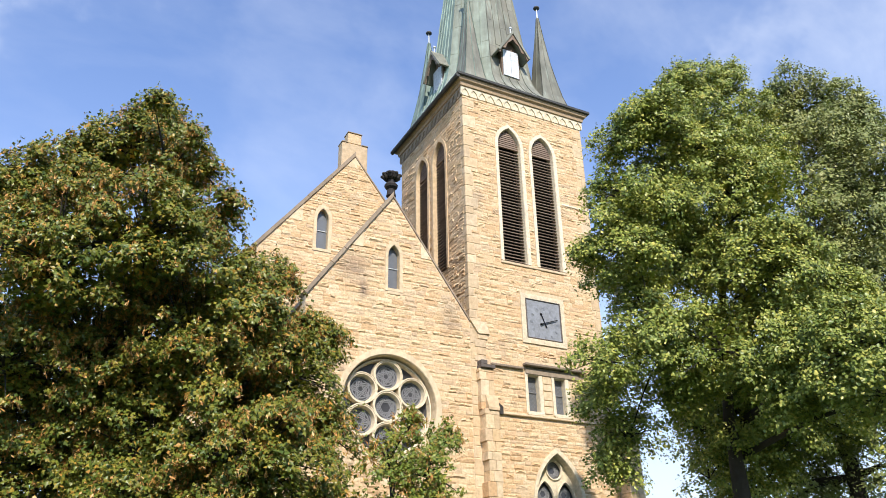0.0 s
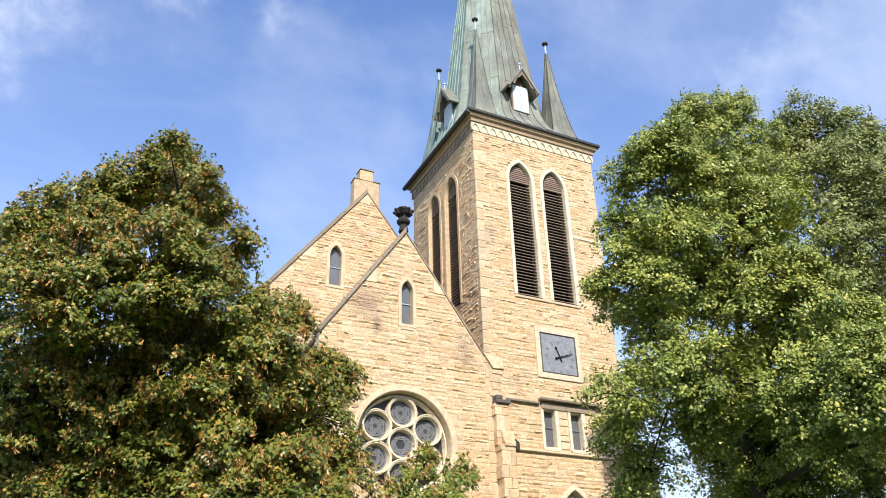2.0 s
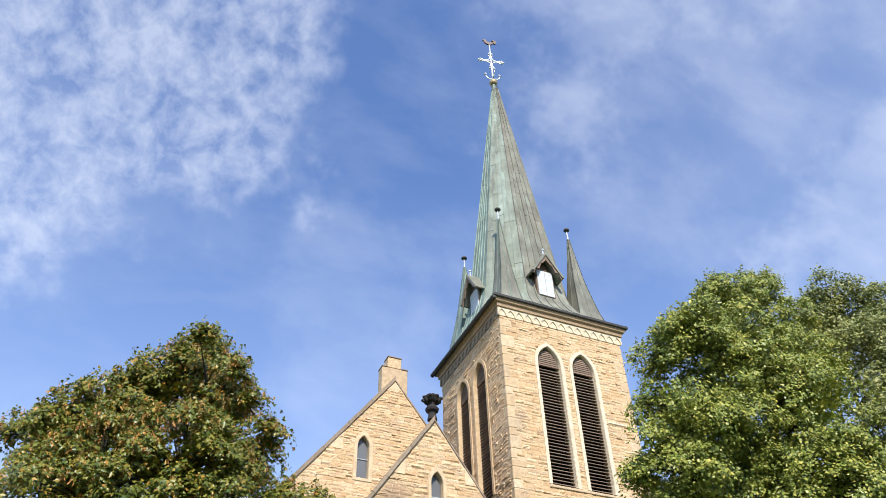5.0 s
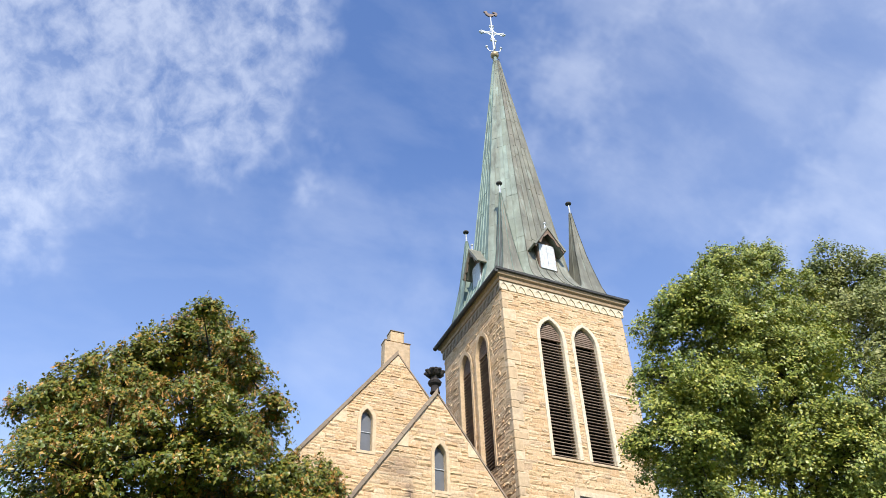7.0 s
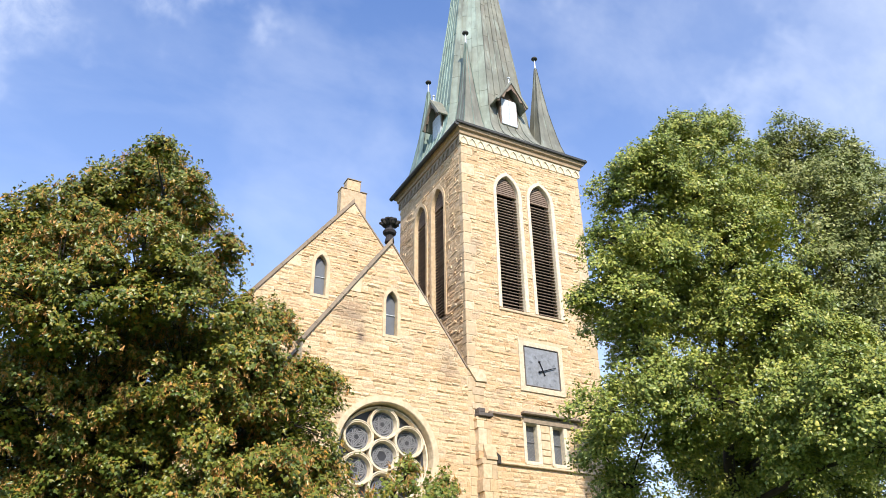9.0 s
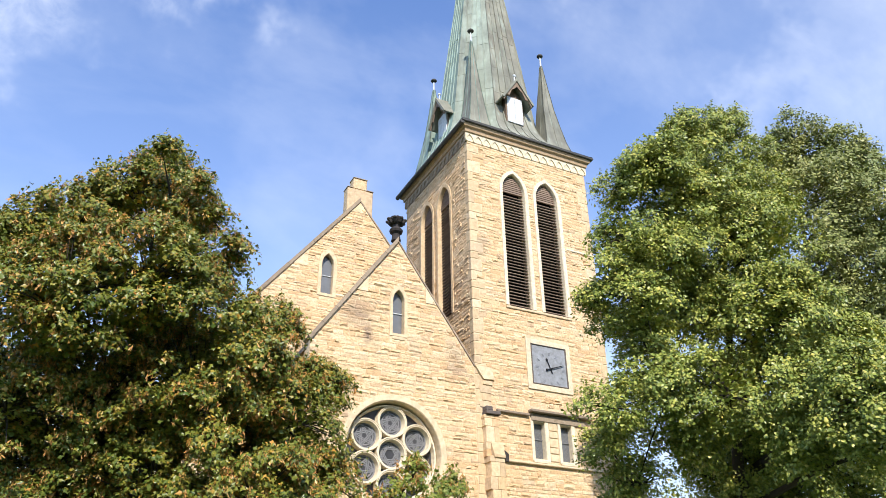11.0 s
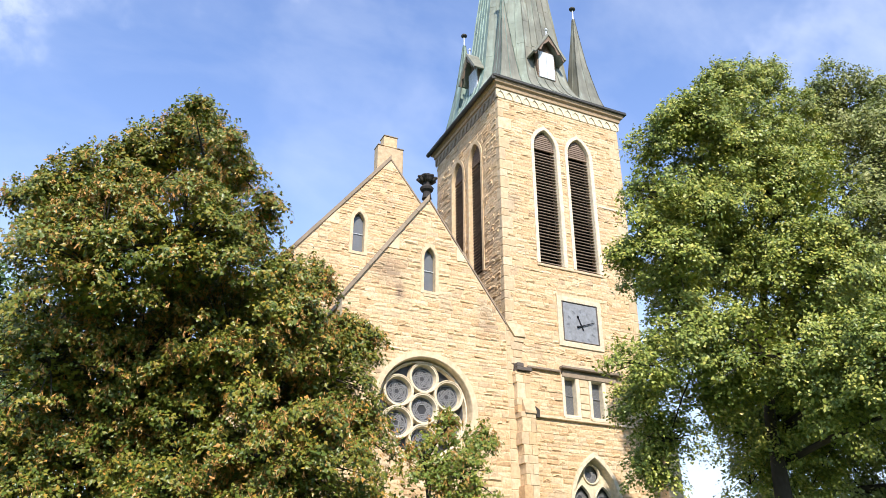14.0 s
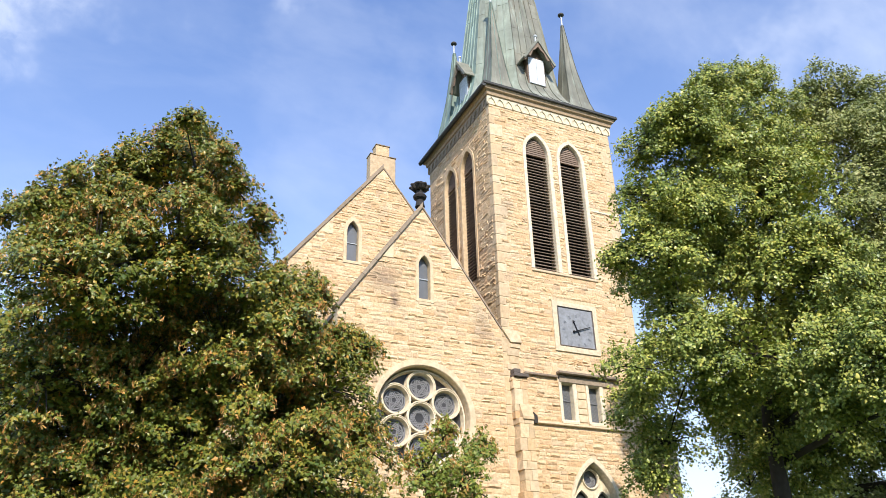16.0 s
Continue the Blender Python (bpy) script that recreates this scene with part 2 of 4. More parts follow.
M_LINDEN = foliage("linden_leaves", ((0.0, (0.13, 0.18, 0.04)), (0.45, (0.225, 0.27, 0.056)), (0.85, (0.36, 0.375, 0.085)), (1.0, (0.52, 0.46, 0.125))), 0.36, 0.09)
M_LINDEN_GREY = foliage("duller_linden_leaves", ((0.0, (0.17, 0.205, 0.065)), (0.6, (0.25, 0.275, 0.095)), (1.0, (0.36, 0.36, 0.15))), 0.4, 0.08)
M_BUSH = foliage("green_leaves", ((0.0, (0.05, 0.10, 0.025)), (0.6, (0.08, 0.14, 0.03)), (1.0, (0.12, 0.18, 0.04))))


# ---- building blocks ----
class Geo:
    """Vertices and faces of one mesh, in world places."""

    def __init__(self):
        self.v, self.f = [], []

    def add(self, verts, faces):
        n = len(self.v)
        self.v += [tuple(p) for p in verts]
        self.f += [tuple(i + n for i in face) for face in faces]
        return self

    def box(self, x0, x1, y0, y1, z0, z1, cut=0.012):
        """A box with its edges taken off."""
        xs, ys, zs = (x0, x1), (y0, y1), (z0, z1)
        c = min(cut, (x1 - x0) / 3, (y1 - y0) / 3, (z1 - z0) / 3)
        bm = bmesh.new()
        bmesh.ops.create_cube(bm, size=1)
        for p in bm.verts:
            p.co = Vector((xs[p.co.x > 0], ys[p.co.y > 0], zs[p.co.z > 0]))
        if c > 0.002:
            bmesh.ops.bevel(bm, geom=bm.edges[:], offset=c, segments=1, affect="EDGES")
        bm.verts.index_update()
        self.add([p.co.copy() for p in bm.verts], [[p.index for p in face.verts] for face in bm.faces])
        bm.free()
        return self

    def loops(self, rings, closed=True, start=False, end=False):
        n = len(rings[0])
        base = len(self.v)
        for ring in rings:
            self.v += [tuple(p) for p in ring]
        for a in range(len(rings) - 1):
            for i in range(n if closed else n - 1):
                j = (i + 1) % n
                self.f.append((base + a * n + i, base + a * n + j, base + (a + 1) * n + j, base + (a + 1) * n + i))
        if start:
            self.f.append(tuple(base + i for i in reversed(range(n))))
        if end:
            self.f.append(tuple(base + (len(rings) - 1) * n + i for i in range(n)))
        return self

    def tube(self, path, radii, n=8):
        """A tapered tube along points."""
        path = [Vector(p) for p in path]
        rings = []
        for i, p in enumerate(path):
            way = (path[min(i + 1, len(path) - 1)] - path[max(i - 1, 0)]).normalized()
            side = way.cross(Vector((0.31, 0.95, 0.1))).normalized()
            other = way.cross(side)
            rings.append([p + (side * math.cos(k * math.tau / n) + other * math.sin(k * math.tau / n)) * radii[i] for k in range(n)])
        return self.loops(rings, True, True, True)

    def ball(self, at, r, n=12, flat=1.0):
        at = Vector(at)
        rings = []
        for i in range(1, 7):
            a = math.pi * i / 7
            rings.append([at + Vector((r * math.sin(a) * math.cos(k * math.tau / n), r * math.sin(a) * math.sin(k * math.tau / n), -r * flat * math.cos(a))) for k in range(n)])
        return self.loops(rings, True, True, True)

    def panel(self, outline, holes, to, d0, d1):
        """A slab with holes: an outline of (u, w), laid out by to(u, w, d), from depth d0 (front) to d1."""
        from_poly = [[Vector((u, w, 0)) for u, w in poly] for poly in (outline, *holes)]
        flat = [p for poly in from_poly for p in poly]
        tris = tessellate(from_poly)
        n = len(flat)
        base = len(self.v)
        self.v += [tuple(to(p.x, p.y, d0)) for p in flat] + [tuple(to(p.x, p.y, d1)) for p in flat]
        for t in tris:
            self.f.append(tuple(base + i for i in t))
            self.f.append(tuple(base + n + i for i in reversed(t)))
        k = 0
        for poly in from_poly:
            m = len(poly)
            for i in range(m):
                a, b = base + k + i, base + k + (i + 1) % m
                self.f.append((a, b, b + n, a + n))
            k += m
        return self


from mathutils.geometry import tessellate_polygon as tessellate


def mesh_of(name, geo, mat, shift=Vector((0, 0, 0)), smooth=False):
    me = bpy.data.meshes.new(name)
    me.from_pydata([(p[0] - shift.x, p[1] - shift.y, p[2] - shift.z) for p in geo.v], [], geo.f)
    bm = bmesh.new()
    bm.from_mesh(me)
    bmesh.ops.recalc_face_normals(bm, faces=bm.faces[:])
    bm.to_mesh(me)
    bm.free()
    me.materials.append(mat)
    if smooth:
        for poly in me.polygons:
            poly.use_smooth = True
    return me


def thing(name, at, label, category, group="", kind=""):
    ob = new(name)
    ob.location = at
    ob.empty_display_size = 0.2
    return tagged(ob, label, category, group, kind)


def root_of(ob):
    while ob.parent:
        ob = ob.parent
    return ob


def part(name, geo, mat, parent, label="", smooth=False):
    ob = new(name, mesh_of(name, geo, mat, root_of(parent).location, smooth))
    ob.parent = parent
    return tagged(ob, label) if label else ob


def arch(xc, hw, z0, zs, zt, n=7):
    """A pointed arch: sill at z0, springing at zs, point at zt."""
    rise = zt - zs
    r = (hw * hw + rise * rise) / (2 * hw)
    top = math.asin(min(1, rise / r)) if r >= hw else math.pi - math.asin(min(1, rise / r))
    right = [(xc + hw - r + r * math.cos(top * i / n), zs + r * math.sin(top * i / n)) for i in range(n + 1)]
    left = [(2 * xc - x, z) for x, z in reversed(right[:-1])]
    return [(xc - hw, z0), (xc + hw, z0)] + right + left


def ring_points(xc, zc, r, n=40):
    return [(xc + r * math.cos(k * math.tau / n), zc + r * math.sin(k * math.tau / n)) for k in range(n)]


def front_at(y0):
    return lambda u, w, d: (u, y0 - d, w)


def side_at(x0):
    return lambda u, w, d: (x0 - d, u, w)


def spans(poly, z):
    xs = []
    for (x0, z0), (x1, z1) in zip(poly, poly[1:] + poly[:1]):
        if (z0 <= z) != (z1 <= z):
            xs.append(x0 + (x1 - x0) * (z - z0) / (z1 - z0))
    xs.sort()
    return list(zip(xs[::2], xs[1::2]))


rng = random.Random(7)


def stone_shape(seed):
    """A rock-faced block in a unit box: x and z along the wall, y outwards (0 to 1), with a ragged edge."""
    r = random.Random(seed)
    g = Geo()
    cols, rows = 5, 4
    grid = {}
    xs, zs = (0.0, 0.10, 0.5, 0.90, 1.0), (0.0, 0.28, 0.74, 1.0)
    for i in range(cols):
        for j in range(rows):
            edge = i in (0, cols - 1) or j in (0, rows - 1)
            x = xs[i] + r.uniform(-0.03, 0.03) if i in (0, cols - 1) else xs[i] + r.uniform(-0.08, 0.08)
            z = zs[j] + (r.uniform(-0.10, 0.05) if j in (0, rows - 1) else r.uniform(-0.10, 0.10))
            out = r.uniform(0.0, 0.4) if edge else r.uniform(0.35, 1.4)
            if j == rows - 1 and not i in (0, cols - 1):
                out += 0.25
            grid[i, j] = len(g.v)
            g.v.append((x, out, z))
    for i in range(cols - 1):
        for j in range(rows - 1):
            g.f.append((grid[i, j], grid[i + 1, j], grid[i + 1, j + 1], grid[i, j + 1]))
    rim = [(i, 0) for i in range(cols)] + [(cols - 1, j) for j in range(1, rows)] + [(i, rows - 1) for i in reversed(range(cols - 1))] + [(0, j) for j in reversed(range(1, rows - 1))]
    n = len(g.v)
    for i, j in rim:
        x, _, z = g.v[grid[i, j]]
        g.v.append((x, -0.6, z))
    for k in range(len(rim)):
        a, b = grid[rim[k]], grid[rim[(k + 1) % len(rim)]]
        g.f.append((a, n + k, n + (k + 1) % len(rim), b))
    return g


STONES = [stone_shape(s) for s in range(8)]


def lay_stones(outline, blocked, z0, z1, low=0.105, high=0.205, short=0.18, long=0.60, seed=1):
    """Courses of stones (u0, u1, w0, w1, proud) inside the outline and clear of what is blocked."""
    r = random.Random(seed)
    out, z = [], z0
    while z < z1 - 0.05:
        h = min(r.uniform(low, high), z1 - z)
        levels = (z + 0.01, z + h / 2, z + h - 0.02)
        inside = [spans(outline, q) for q in levels]
        if all(inside):
            lo, hi = max(s[0][0] for s in inside), min(s[-1][1] for s in inside)
            cuts = sorted((a, b) for poly in blocked for q in levels for a, b in spans(poly, q))
            edges, at = [], lo
            for a, b in cuts:
                if a > at:
                    edges.append((at, min(a, hi)))
                at = max(at, b)
            if at < hi:
                edges.append((at, hi))
            for a, b in edges:
                x = a
                while x < b - 0.06:
                    w = r.uniform(short, long) * (0.8 + h)
                    if b - (x + w) < 0.14:
                        w = b - x
                    dz = r.uniform(-0.014, 0.014)
                    out.append((x, min(x + w, b), z + dz, z + h + dz + r.uniform(-0.012, 0.012), r.uniform(0.008, 0.022) if r.random() < 0.68 else r.uniform(0.022, 0.045)))
                    x += w
        z += h
    return out


def wall_stones(wall, stones, to, near, group_of=300, label=""):
    """Sets the stones on a wall: those in the stretch near(u, w) each on their own, the rest joined."""
    home = root_of(wall).location
    o, du, dw = Vector(to(0, 0, 0)), Vector(to(1, 0, 0)), Vector(to(0, 1, 0))
    dd = Vector(to(0, 0, 1)) - o
    du, dw = du - o, dw - o
    singles = [s for s in stones if near(s[0], s[2])][:group_of]
    chosen = set(singles)
    for s in singles:
        u0, u1, w0, w1, d = s
        ob = new("stone", STONE_MESHES[rng.randrange(8)])
        ob.parent = wall
        m = Matrix((du * (u1 - u0 - 0.012), dd * d, dw * (w1 - w0 - 0.012))).transposed().to_4x4()
        m.translation = Vector(to(u0, w0, 0)) - home
        ob.matrix_local = m
    verts, faces, n = [], [], 0
    for s in stones:
        if s in chosen:
            continue
        u0, u1, w0, w1, d = s
        shape = STONES[rng.randrange(8)]
        flip = rng.random() < 0.5
        for x, y, z in shape.v:
            verts.append(Vector(to(u0 + ((1 - x) if flip else x) * (u1 - u0 - 0.012), w0 + z * (w1 - w0 - 0.012), y * d)) - home)
        faces += [tuple(i + n for i in f) for f in shape.f]
        n += len(shape.v)
    if verts:
        me = bpy.data.meshes.new("stonework")
        me.from_pydata(verts, [], faces)
        me.materials.append(M_STONES)
        ob = new("stonework", me)
        ob.parent = wall
        tagged(ob, kind="stuff")


STONE_MESHES = [mesh_of("stone", g, M_STONE) for g in STONES]


def surround(name, inner, outer, to, parent, proud=0.04, deep=0.32, splay=0.0, centre=None, mat=None, label=""):
    """A dressed stone frame between two loops, lining the opening to its depth."""
    cu, cw = centre or (sum(p[0] for p in inner) / len(inner), sum(p[1] for p in inner) / len(inner))
    far = [(cu + (u - cu) * (1 - splay), cw + (w - cw) * (1 - splay * 0.4)) for u, w in inner]
    g = Geo()
    bev = [(u + (ou - u) * 0.12, w + (ow - w) * 0.12) for (u, w), (ou, ow) in zip(inner, outer)]
    g.loops([[to(u, w, -0.05) for u, w in outer], [to(u, w, proud) for u, w in outer], [to(u, w, proud) for u, w in bev],
             [to(u, w, proud - 0.03) for u, w in inner], [to(u, w, -deep) for u, w in far]])
    return part(name, g, mat or M_DRESS, parent, label)


def louvre_window(tower, xc, hw, z0, zs, zt, to, mat):
    inner, outer = arch(xc, hw, z0, zs, zt), arch(xc, hw + 0.17, z0, zs, zt + 0.19)
    win = surround("louvre_window", inner, outer, to, tower, 0.05, 0.42, 0.03, mat=mat, label="pale dressed stone frame with brown louvres")
    # a near-black panel behind the slats, the belfry's shade put into its colour
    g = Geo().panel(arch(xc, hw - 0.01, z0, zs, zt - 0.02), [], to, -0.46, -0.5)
    part("backing", g, M_DARK, win, "near-black panel standing in for the unlit belfry")
    z, k = z0 + 0.05, 0
    poly = arch(xc, hw - 0.015, z0, zs, zt)
    while z < zt - 0.1:
        s = spans(poly, z + 0.06)
        if s:
            a, b = s[0]
            g = Geo()
            tight = z > zs - 0.12
            fall, thick = (0.05, 0.05) if tight else (0.075, 0.034)
            prof = [(-0.13, z - fall + thick), (-0.13, z - fall), (-0.30, z), (-0.30, z + thick)]
            if tight:
                prof = [(-0.14, z + 0.09), (-0.12, z), (-0.2, z), (-0.2, z + 0.09)]
            g.loops([[to(a, w, d) for d, w in prof], [to(b, w, d) for d, w in prof]], True, True, True)
            part("slat", g, M_WOOD, win)
        z += 0.105 if z > zs - 0.12 else 0.148
    return win


# ---- ground ----
g = Geo()
n = 24
grid = [(-2000 + 4000 * i / n) for i in range(n + 1)]
g.v = [(x, y, 0.0) for y in grid for x in grid]
g.f = [(j * (n + 1) + i, j * (n + 1) + i + 1, (j + 1) * (n + 1) + i + 1, (j + 1) * (n + 1) + i) for j in range(n) for i in range(n)]
ground = new("ground", mesh_of("ground", g, M_GRASS))
tagged(ground, "wide lawn around the church", "ground", kind="structure")

# ---- church tower ----
W, TOP = 6.4, 23.0
tower = thing("church_tower", (W / 2, W / 2, 0), "square sandstone church tower with a pointed copper spire", "church tower")
FRONT, LEFT = front_at(0.0), side_at(0.0)
BELL = (2.30, 4.06)
BELLZ = (15.12, 20.84, 21.76)
TWIN = ((2.72, 0.25), (3.96, 0.25))
BIGC, BIGHW = 3.56, 1.02
clock_sur = [(2.36, 11.68), (4.48, 11.68), (4.48, 13.80), (2.36, 13.80)]
bell_holes = [arch(c, 0.62, BELLZ[0] - 0.03, BELLZ[1], BELLZ[2] + 0.06) for c in BELL]
bell_outer = [arch(c, 0.57 + 0.17, BELLZ[0], BELLZ[1], BELLZ[2] + 0.19) for c in BELL]
twin_holes = [[(c - h, 8.95), (c + h, 8.95), (c + h, 10.36), (c - h, 10.36)] for c, h in TWIN]
big_hole = arch(BIGC, BIGHW, 1.8, 5.6, 7.42, 10)
big_outer = arch(BIGC, BIGHW + 0.15, 1.8, 5.6, 7.64, 10)
outline = [(0, 0), (W, 0), (W, TOP), (0, TOP)]
g = Geo().panel(outline, bell_holes + [[(c - h - 0.05, 8.90), (c + h + 0.05, 8.90), (c + h + 0.05, 10.41), (c - h - 0.05, 10.41)] for c, h in TWIN] + [arch(BIGC, BIGHW + 0.06, 1.75, 5.6, 7.50, 10)], FRONT, 0.0, -0.7)
wall_f = part("front_wall", g, M_MORTAR, tower, "coursed yellow sandstone wall in full sun")
g = Geo().panel([(0.72, 0), (W, 0), (W, TOP), (0.72, TOP)], bell_holes, LEFT, 0.0, -0.68)
wall_l = part("side_wall", g, M_MORTAR, tower, "coursed sandstone wall in shade")
g = Geo().box(W - 0.7, W, 0.72, W, 0, TOP).box(0.7, W - 0.71, W - 0.7, W, 0, TOP)
part("rear_wall", g, M_MORTAR, tower)
# floor in the same near-black as the panels
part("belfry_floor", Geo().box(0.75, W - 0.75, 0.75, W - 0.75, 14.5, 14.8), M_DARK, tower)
for c in BELL:
    louvre_window(tower, c, 0.57, *BELLZ, FRONT, M_DRESS)
# side frames take a darker stone than the front: shade put into the colour
for c in BELL:
    louvre_window(tower, c, 0.57, *BELLZ, LEFT, M_QUOIN)


def quoin(parent, x0, x1, y0, y1, z0, z1):
    return part("quoin", Geo().box(x0, x1, y0, y1, z0, z1, 0.025), M_QUOIN, parent)


# corner stones, long and short by turns
quoin_blocks, quoin_side = [], []
z, k = 0.05, 0
r = random.Random(5)
while z < 22.6:
    h = r.uniform(0.32, 0.62)
    h = min(h, 22.84 - z)
    la, lb = ((0.52, 0.30) if k % 2 else (0.28, 0.45))
    la, lb = la * r.uniform(0.7, 1.2), lb * r.uniform(0.4, 0.9)
    if z > 3.5:
        quoin(wall_f, -0.020, la, -0.018, lb, z, z + h - 0.012)
        quoin_blocks += [[(-0.1, z), (la + 0.01, z), (la + 0.01, z + h), (-0.1, z + h)]]
    quoin_side += [[(-0.1, z), (lb + 0.01, z), (lb + 0.01, z + h), (-0.1, z + h)]]
    rr = la * 0.9
    if z > 8.5:
        quoin(wall_f, W - rr, W + 0.022, -0.02, lb, z, z + h - 0.012)
        quoin_blocks += [[(W - rr, z), (W + 0.1, z), (W + 0.1, z + h), (W - rr, z + h)]]
    z += h
    k += 1

# frieze of small pointed arches, cornice and gutter
def frieze(to, lo, hi, parent, mat):
    n = 15
    step = (hi - lo) / n
    pts = [(lo, 23.5), (hi, 23.5)]
    edge = []
    for i in range(n):
        a = lo + i * step
        for s, zz in ((0.0, 22.96), (0.09, 22.96), (0.13, 23.05), (0.26, 23.15), (0.5, 23.26), (0.74, 23.15), (0.87, 23.05), (0.91, 22.96)):
            edge.append((a + s * step, zz))
    edge.append((hi, 22.96))
    band = part("frieze", Geo().panel(pts + edge[::-1], [], to, 0.08, 0.0), mat, parent, "pale stone frieze of small pointed arches")
    part("frieze_ground", Geo().panel([(lo + 0.01, 22.90), (hi - 0.01, 22.90), (hi - 0.01, 23.45), (lo + 0.01, 23.45)], [], to, 0.03, 0.002), mat, band)
    for i in range(n + 1):
        a = lo + i * step
        c = min(max(a, lo + 0.06), hi - 0.06)
        b = Geo().loops([[to(c + du * k2, w, d) for du, d in ((-0.04, 0.0), (-0.04, 0.085), (0.04, 0.085), (0.04, 0.0))] for k2, w in ((1, 22.97), (0.8, 22.93), (0.3, 22.89))], True, True, True)
        part("pendant", b, mat, band)


frieze(FRONT, -0.1, W + 0.1, tower, M_DRESS)
# the side frieze wears dark coping stone so its colour carries the shade there
frieze(LEFT, 0.0, W + 0.1, tower, M_COPING)


def square_ring(g, rows, c=W / 2):
    g.loops([[(c - a, c - a, z), (c + a, c - a, z), (c + a, c + a, z), (c - a, c + a, z)] for a, z in rows])
    return g


part("cornice", square_ring(Geo(), ((3.2, 23.3), (3.34, 23.34), (3.36, 23.50), (3.46, 23.56), (3.50, 23.68), (3.52, 23.70), (3.0, 23.70))), M_CORNICE, tower, "moulded weathered stone cornice")
part("gutter", square_ring(Geo(), ((3.2, 23.69), (3.54, 23.69), (3.60, 23.72), (3.60, 23.82), (3.55, 23.86), (3.3, 23.86))), M_LEAD, tower, "dark metal gutter edge")

part("gutter_trough", Geo().tube([(-0.38, -0.36, 23.66), (-0.38, W / 2, 23.66), (-0.38, W + 0.38, 23.66)], [0.11, 0.11, 0.11], 8), M_LEAD, tower, "dark metal eaves trough")

# ---- spire ----
SPIRE = ((23.84, 3.56), (24.02, 3.36), (24.3, 3.12), (24.7, 2.90), (25.2, 2.70), (25.8, 2.55), (26.4, 2.43))
C8, C8X = W / 2, 3.07


def apothem(z):
    if z >= 26.4:
        return 2.43 - (z - 26.4) * (2.43 - 0.19) / (45.2 - 26.4)
    for (za, a), (zb, b) in zip(SPIRE, SPIRE[1:]):
        if za <= z <= zb:
            return a + (b - a) * (z - za) / (zb - za)
    return 3.56


def on_face(k, s, z, out=0.0):
    """A place on side k of the spire (0: front, then leftwards), s from -1 to 1 across it."""
    a = apothem(z)
    half = a * math.tan(math.pi / 8)
    phi = -math.pi / 2 - k * math.pi / 4
    nx, ny = math.cos(phi), math.sin(phi)
    cx8 = C8X if z > 25 else C8 + (C8X - C8) * (z - 23.84) / 1.16
    return Vector((cx8 + nx * (a + out) - ny * half * s, C8 + ny * (a + out) + nx * half * s, z))


core = Geo()
zs = [z for z, _ in SPIRE] + [30, 34, 38, 42, 45.2]
core.loops([[on_face(k, -1, z, -0.02) for k in range(8)] for z in zs], True, False, True)
spire = part("spire", core, M_BROWN, tower, "tall octagonal copper spire, green and brown with age")


def sheet(g, k, s0, s1, z0, z1, lift, steps=1):
    rows = [z0 + (z1 - z0) * i / steps for i in range(steps + 1)]
    left = [[on_face(k, s0, z, -0.01), on_face(k, s0, z, lift + 0.04), on_face(k, s0 + 0.035 * 2.43 / apothem(z) * 0.6, z, lift + 0.035), on_face(k, s0 + 0.05 * 2.43 / apothem(z) * 0.6, z, lift), on_face(k, s1, z, lift), on_face(k, s1, z, -0.01)] for z in rows]
    g.loops(left, True, True, True)


r = random.Random(11)
for k in range(8):
    shown = k in (0, 1, 2, 7)
    mat = {0: M_BROWN, 7: M_BROWN, 1: M_MIXED}.get(k, M_GREEN)
    rest = Geo()
    for lo, hi, strips in ((26.4, 35.5, 5), (35.5, 45.2, 3)):
        for i in range(strips):
            s0, s1 = -1 + 2 * i / strips, -1 + 2 * (i + 1) / strips
            z = lo
            first = True
            while z < hi - 0.05:
                h = r.uniform(1.0, 1.9) * (0.6 if first else 1)
                first = False
                z2 = min(z + h, hi)
                if hi - z2 < 0.4:
                    z2 = hi
                g = Geo() if shown else rest
                sheet(g, k, s0, s1, z, z2 - 0.012, r.uniform(0.004, 0.022))
                if shown:
                    part("copper_sheet", g, mat, spire)
                z = z2
    for i in range(5):
        g = Geo() if shown else rest
        sheet(g, k, -1 + 0.4 * i, -1 + 0.4 * (i + 1), 23.86, 26.39, r.uniform(0.004, 0.02), 10)
        if shown:
            part("flared_sheet", g, mat, spire)
    if not shown:
        part("copper_sheets", rest, mat, spire)

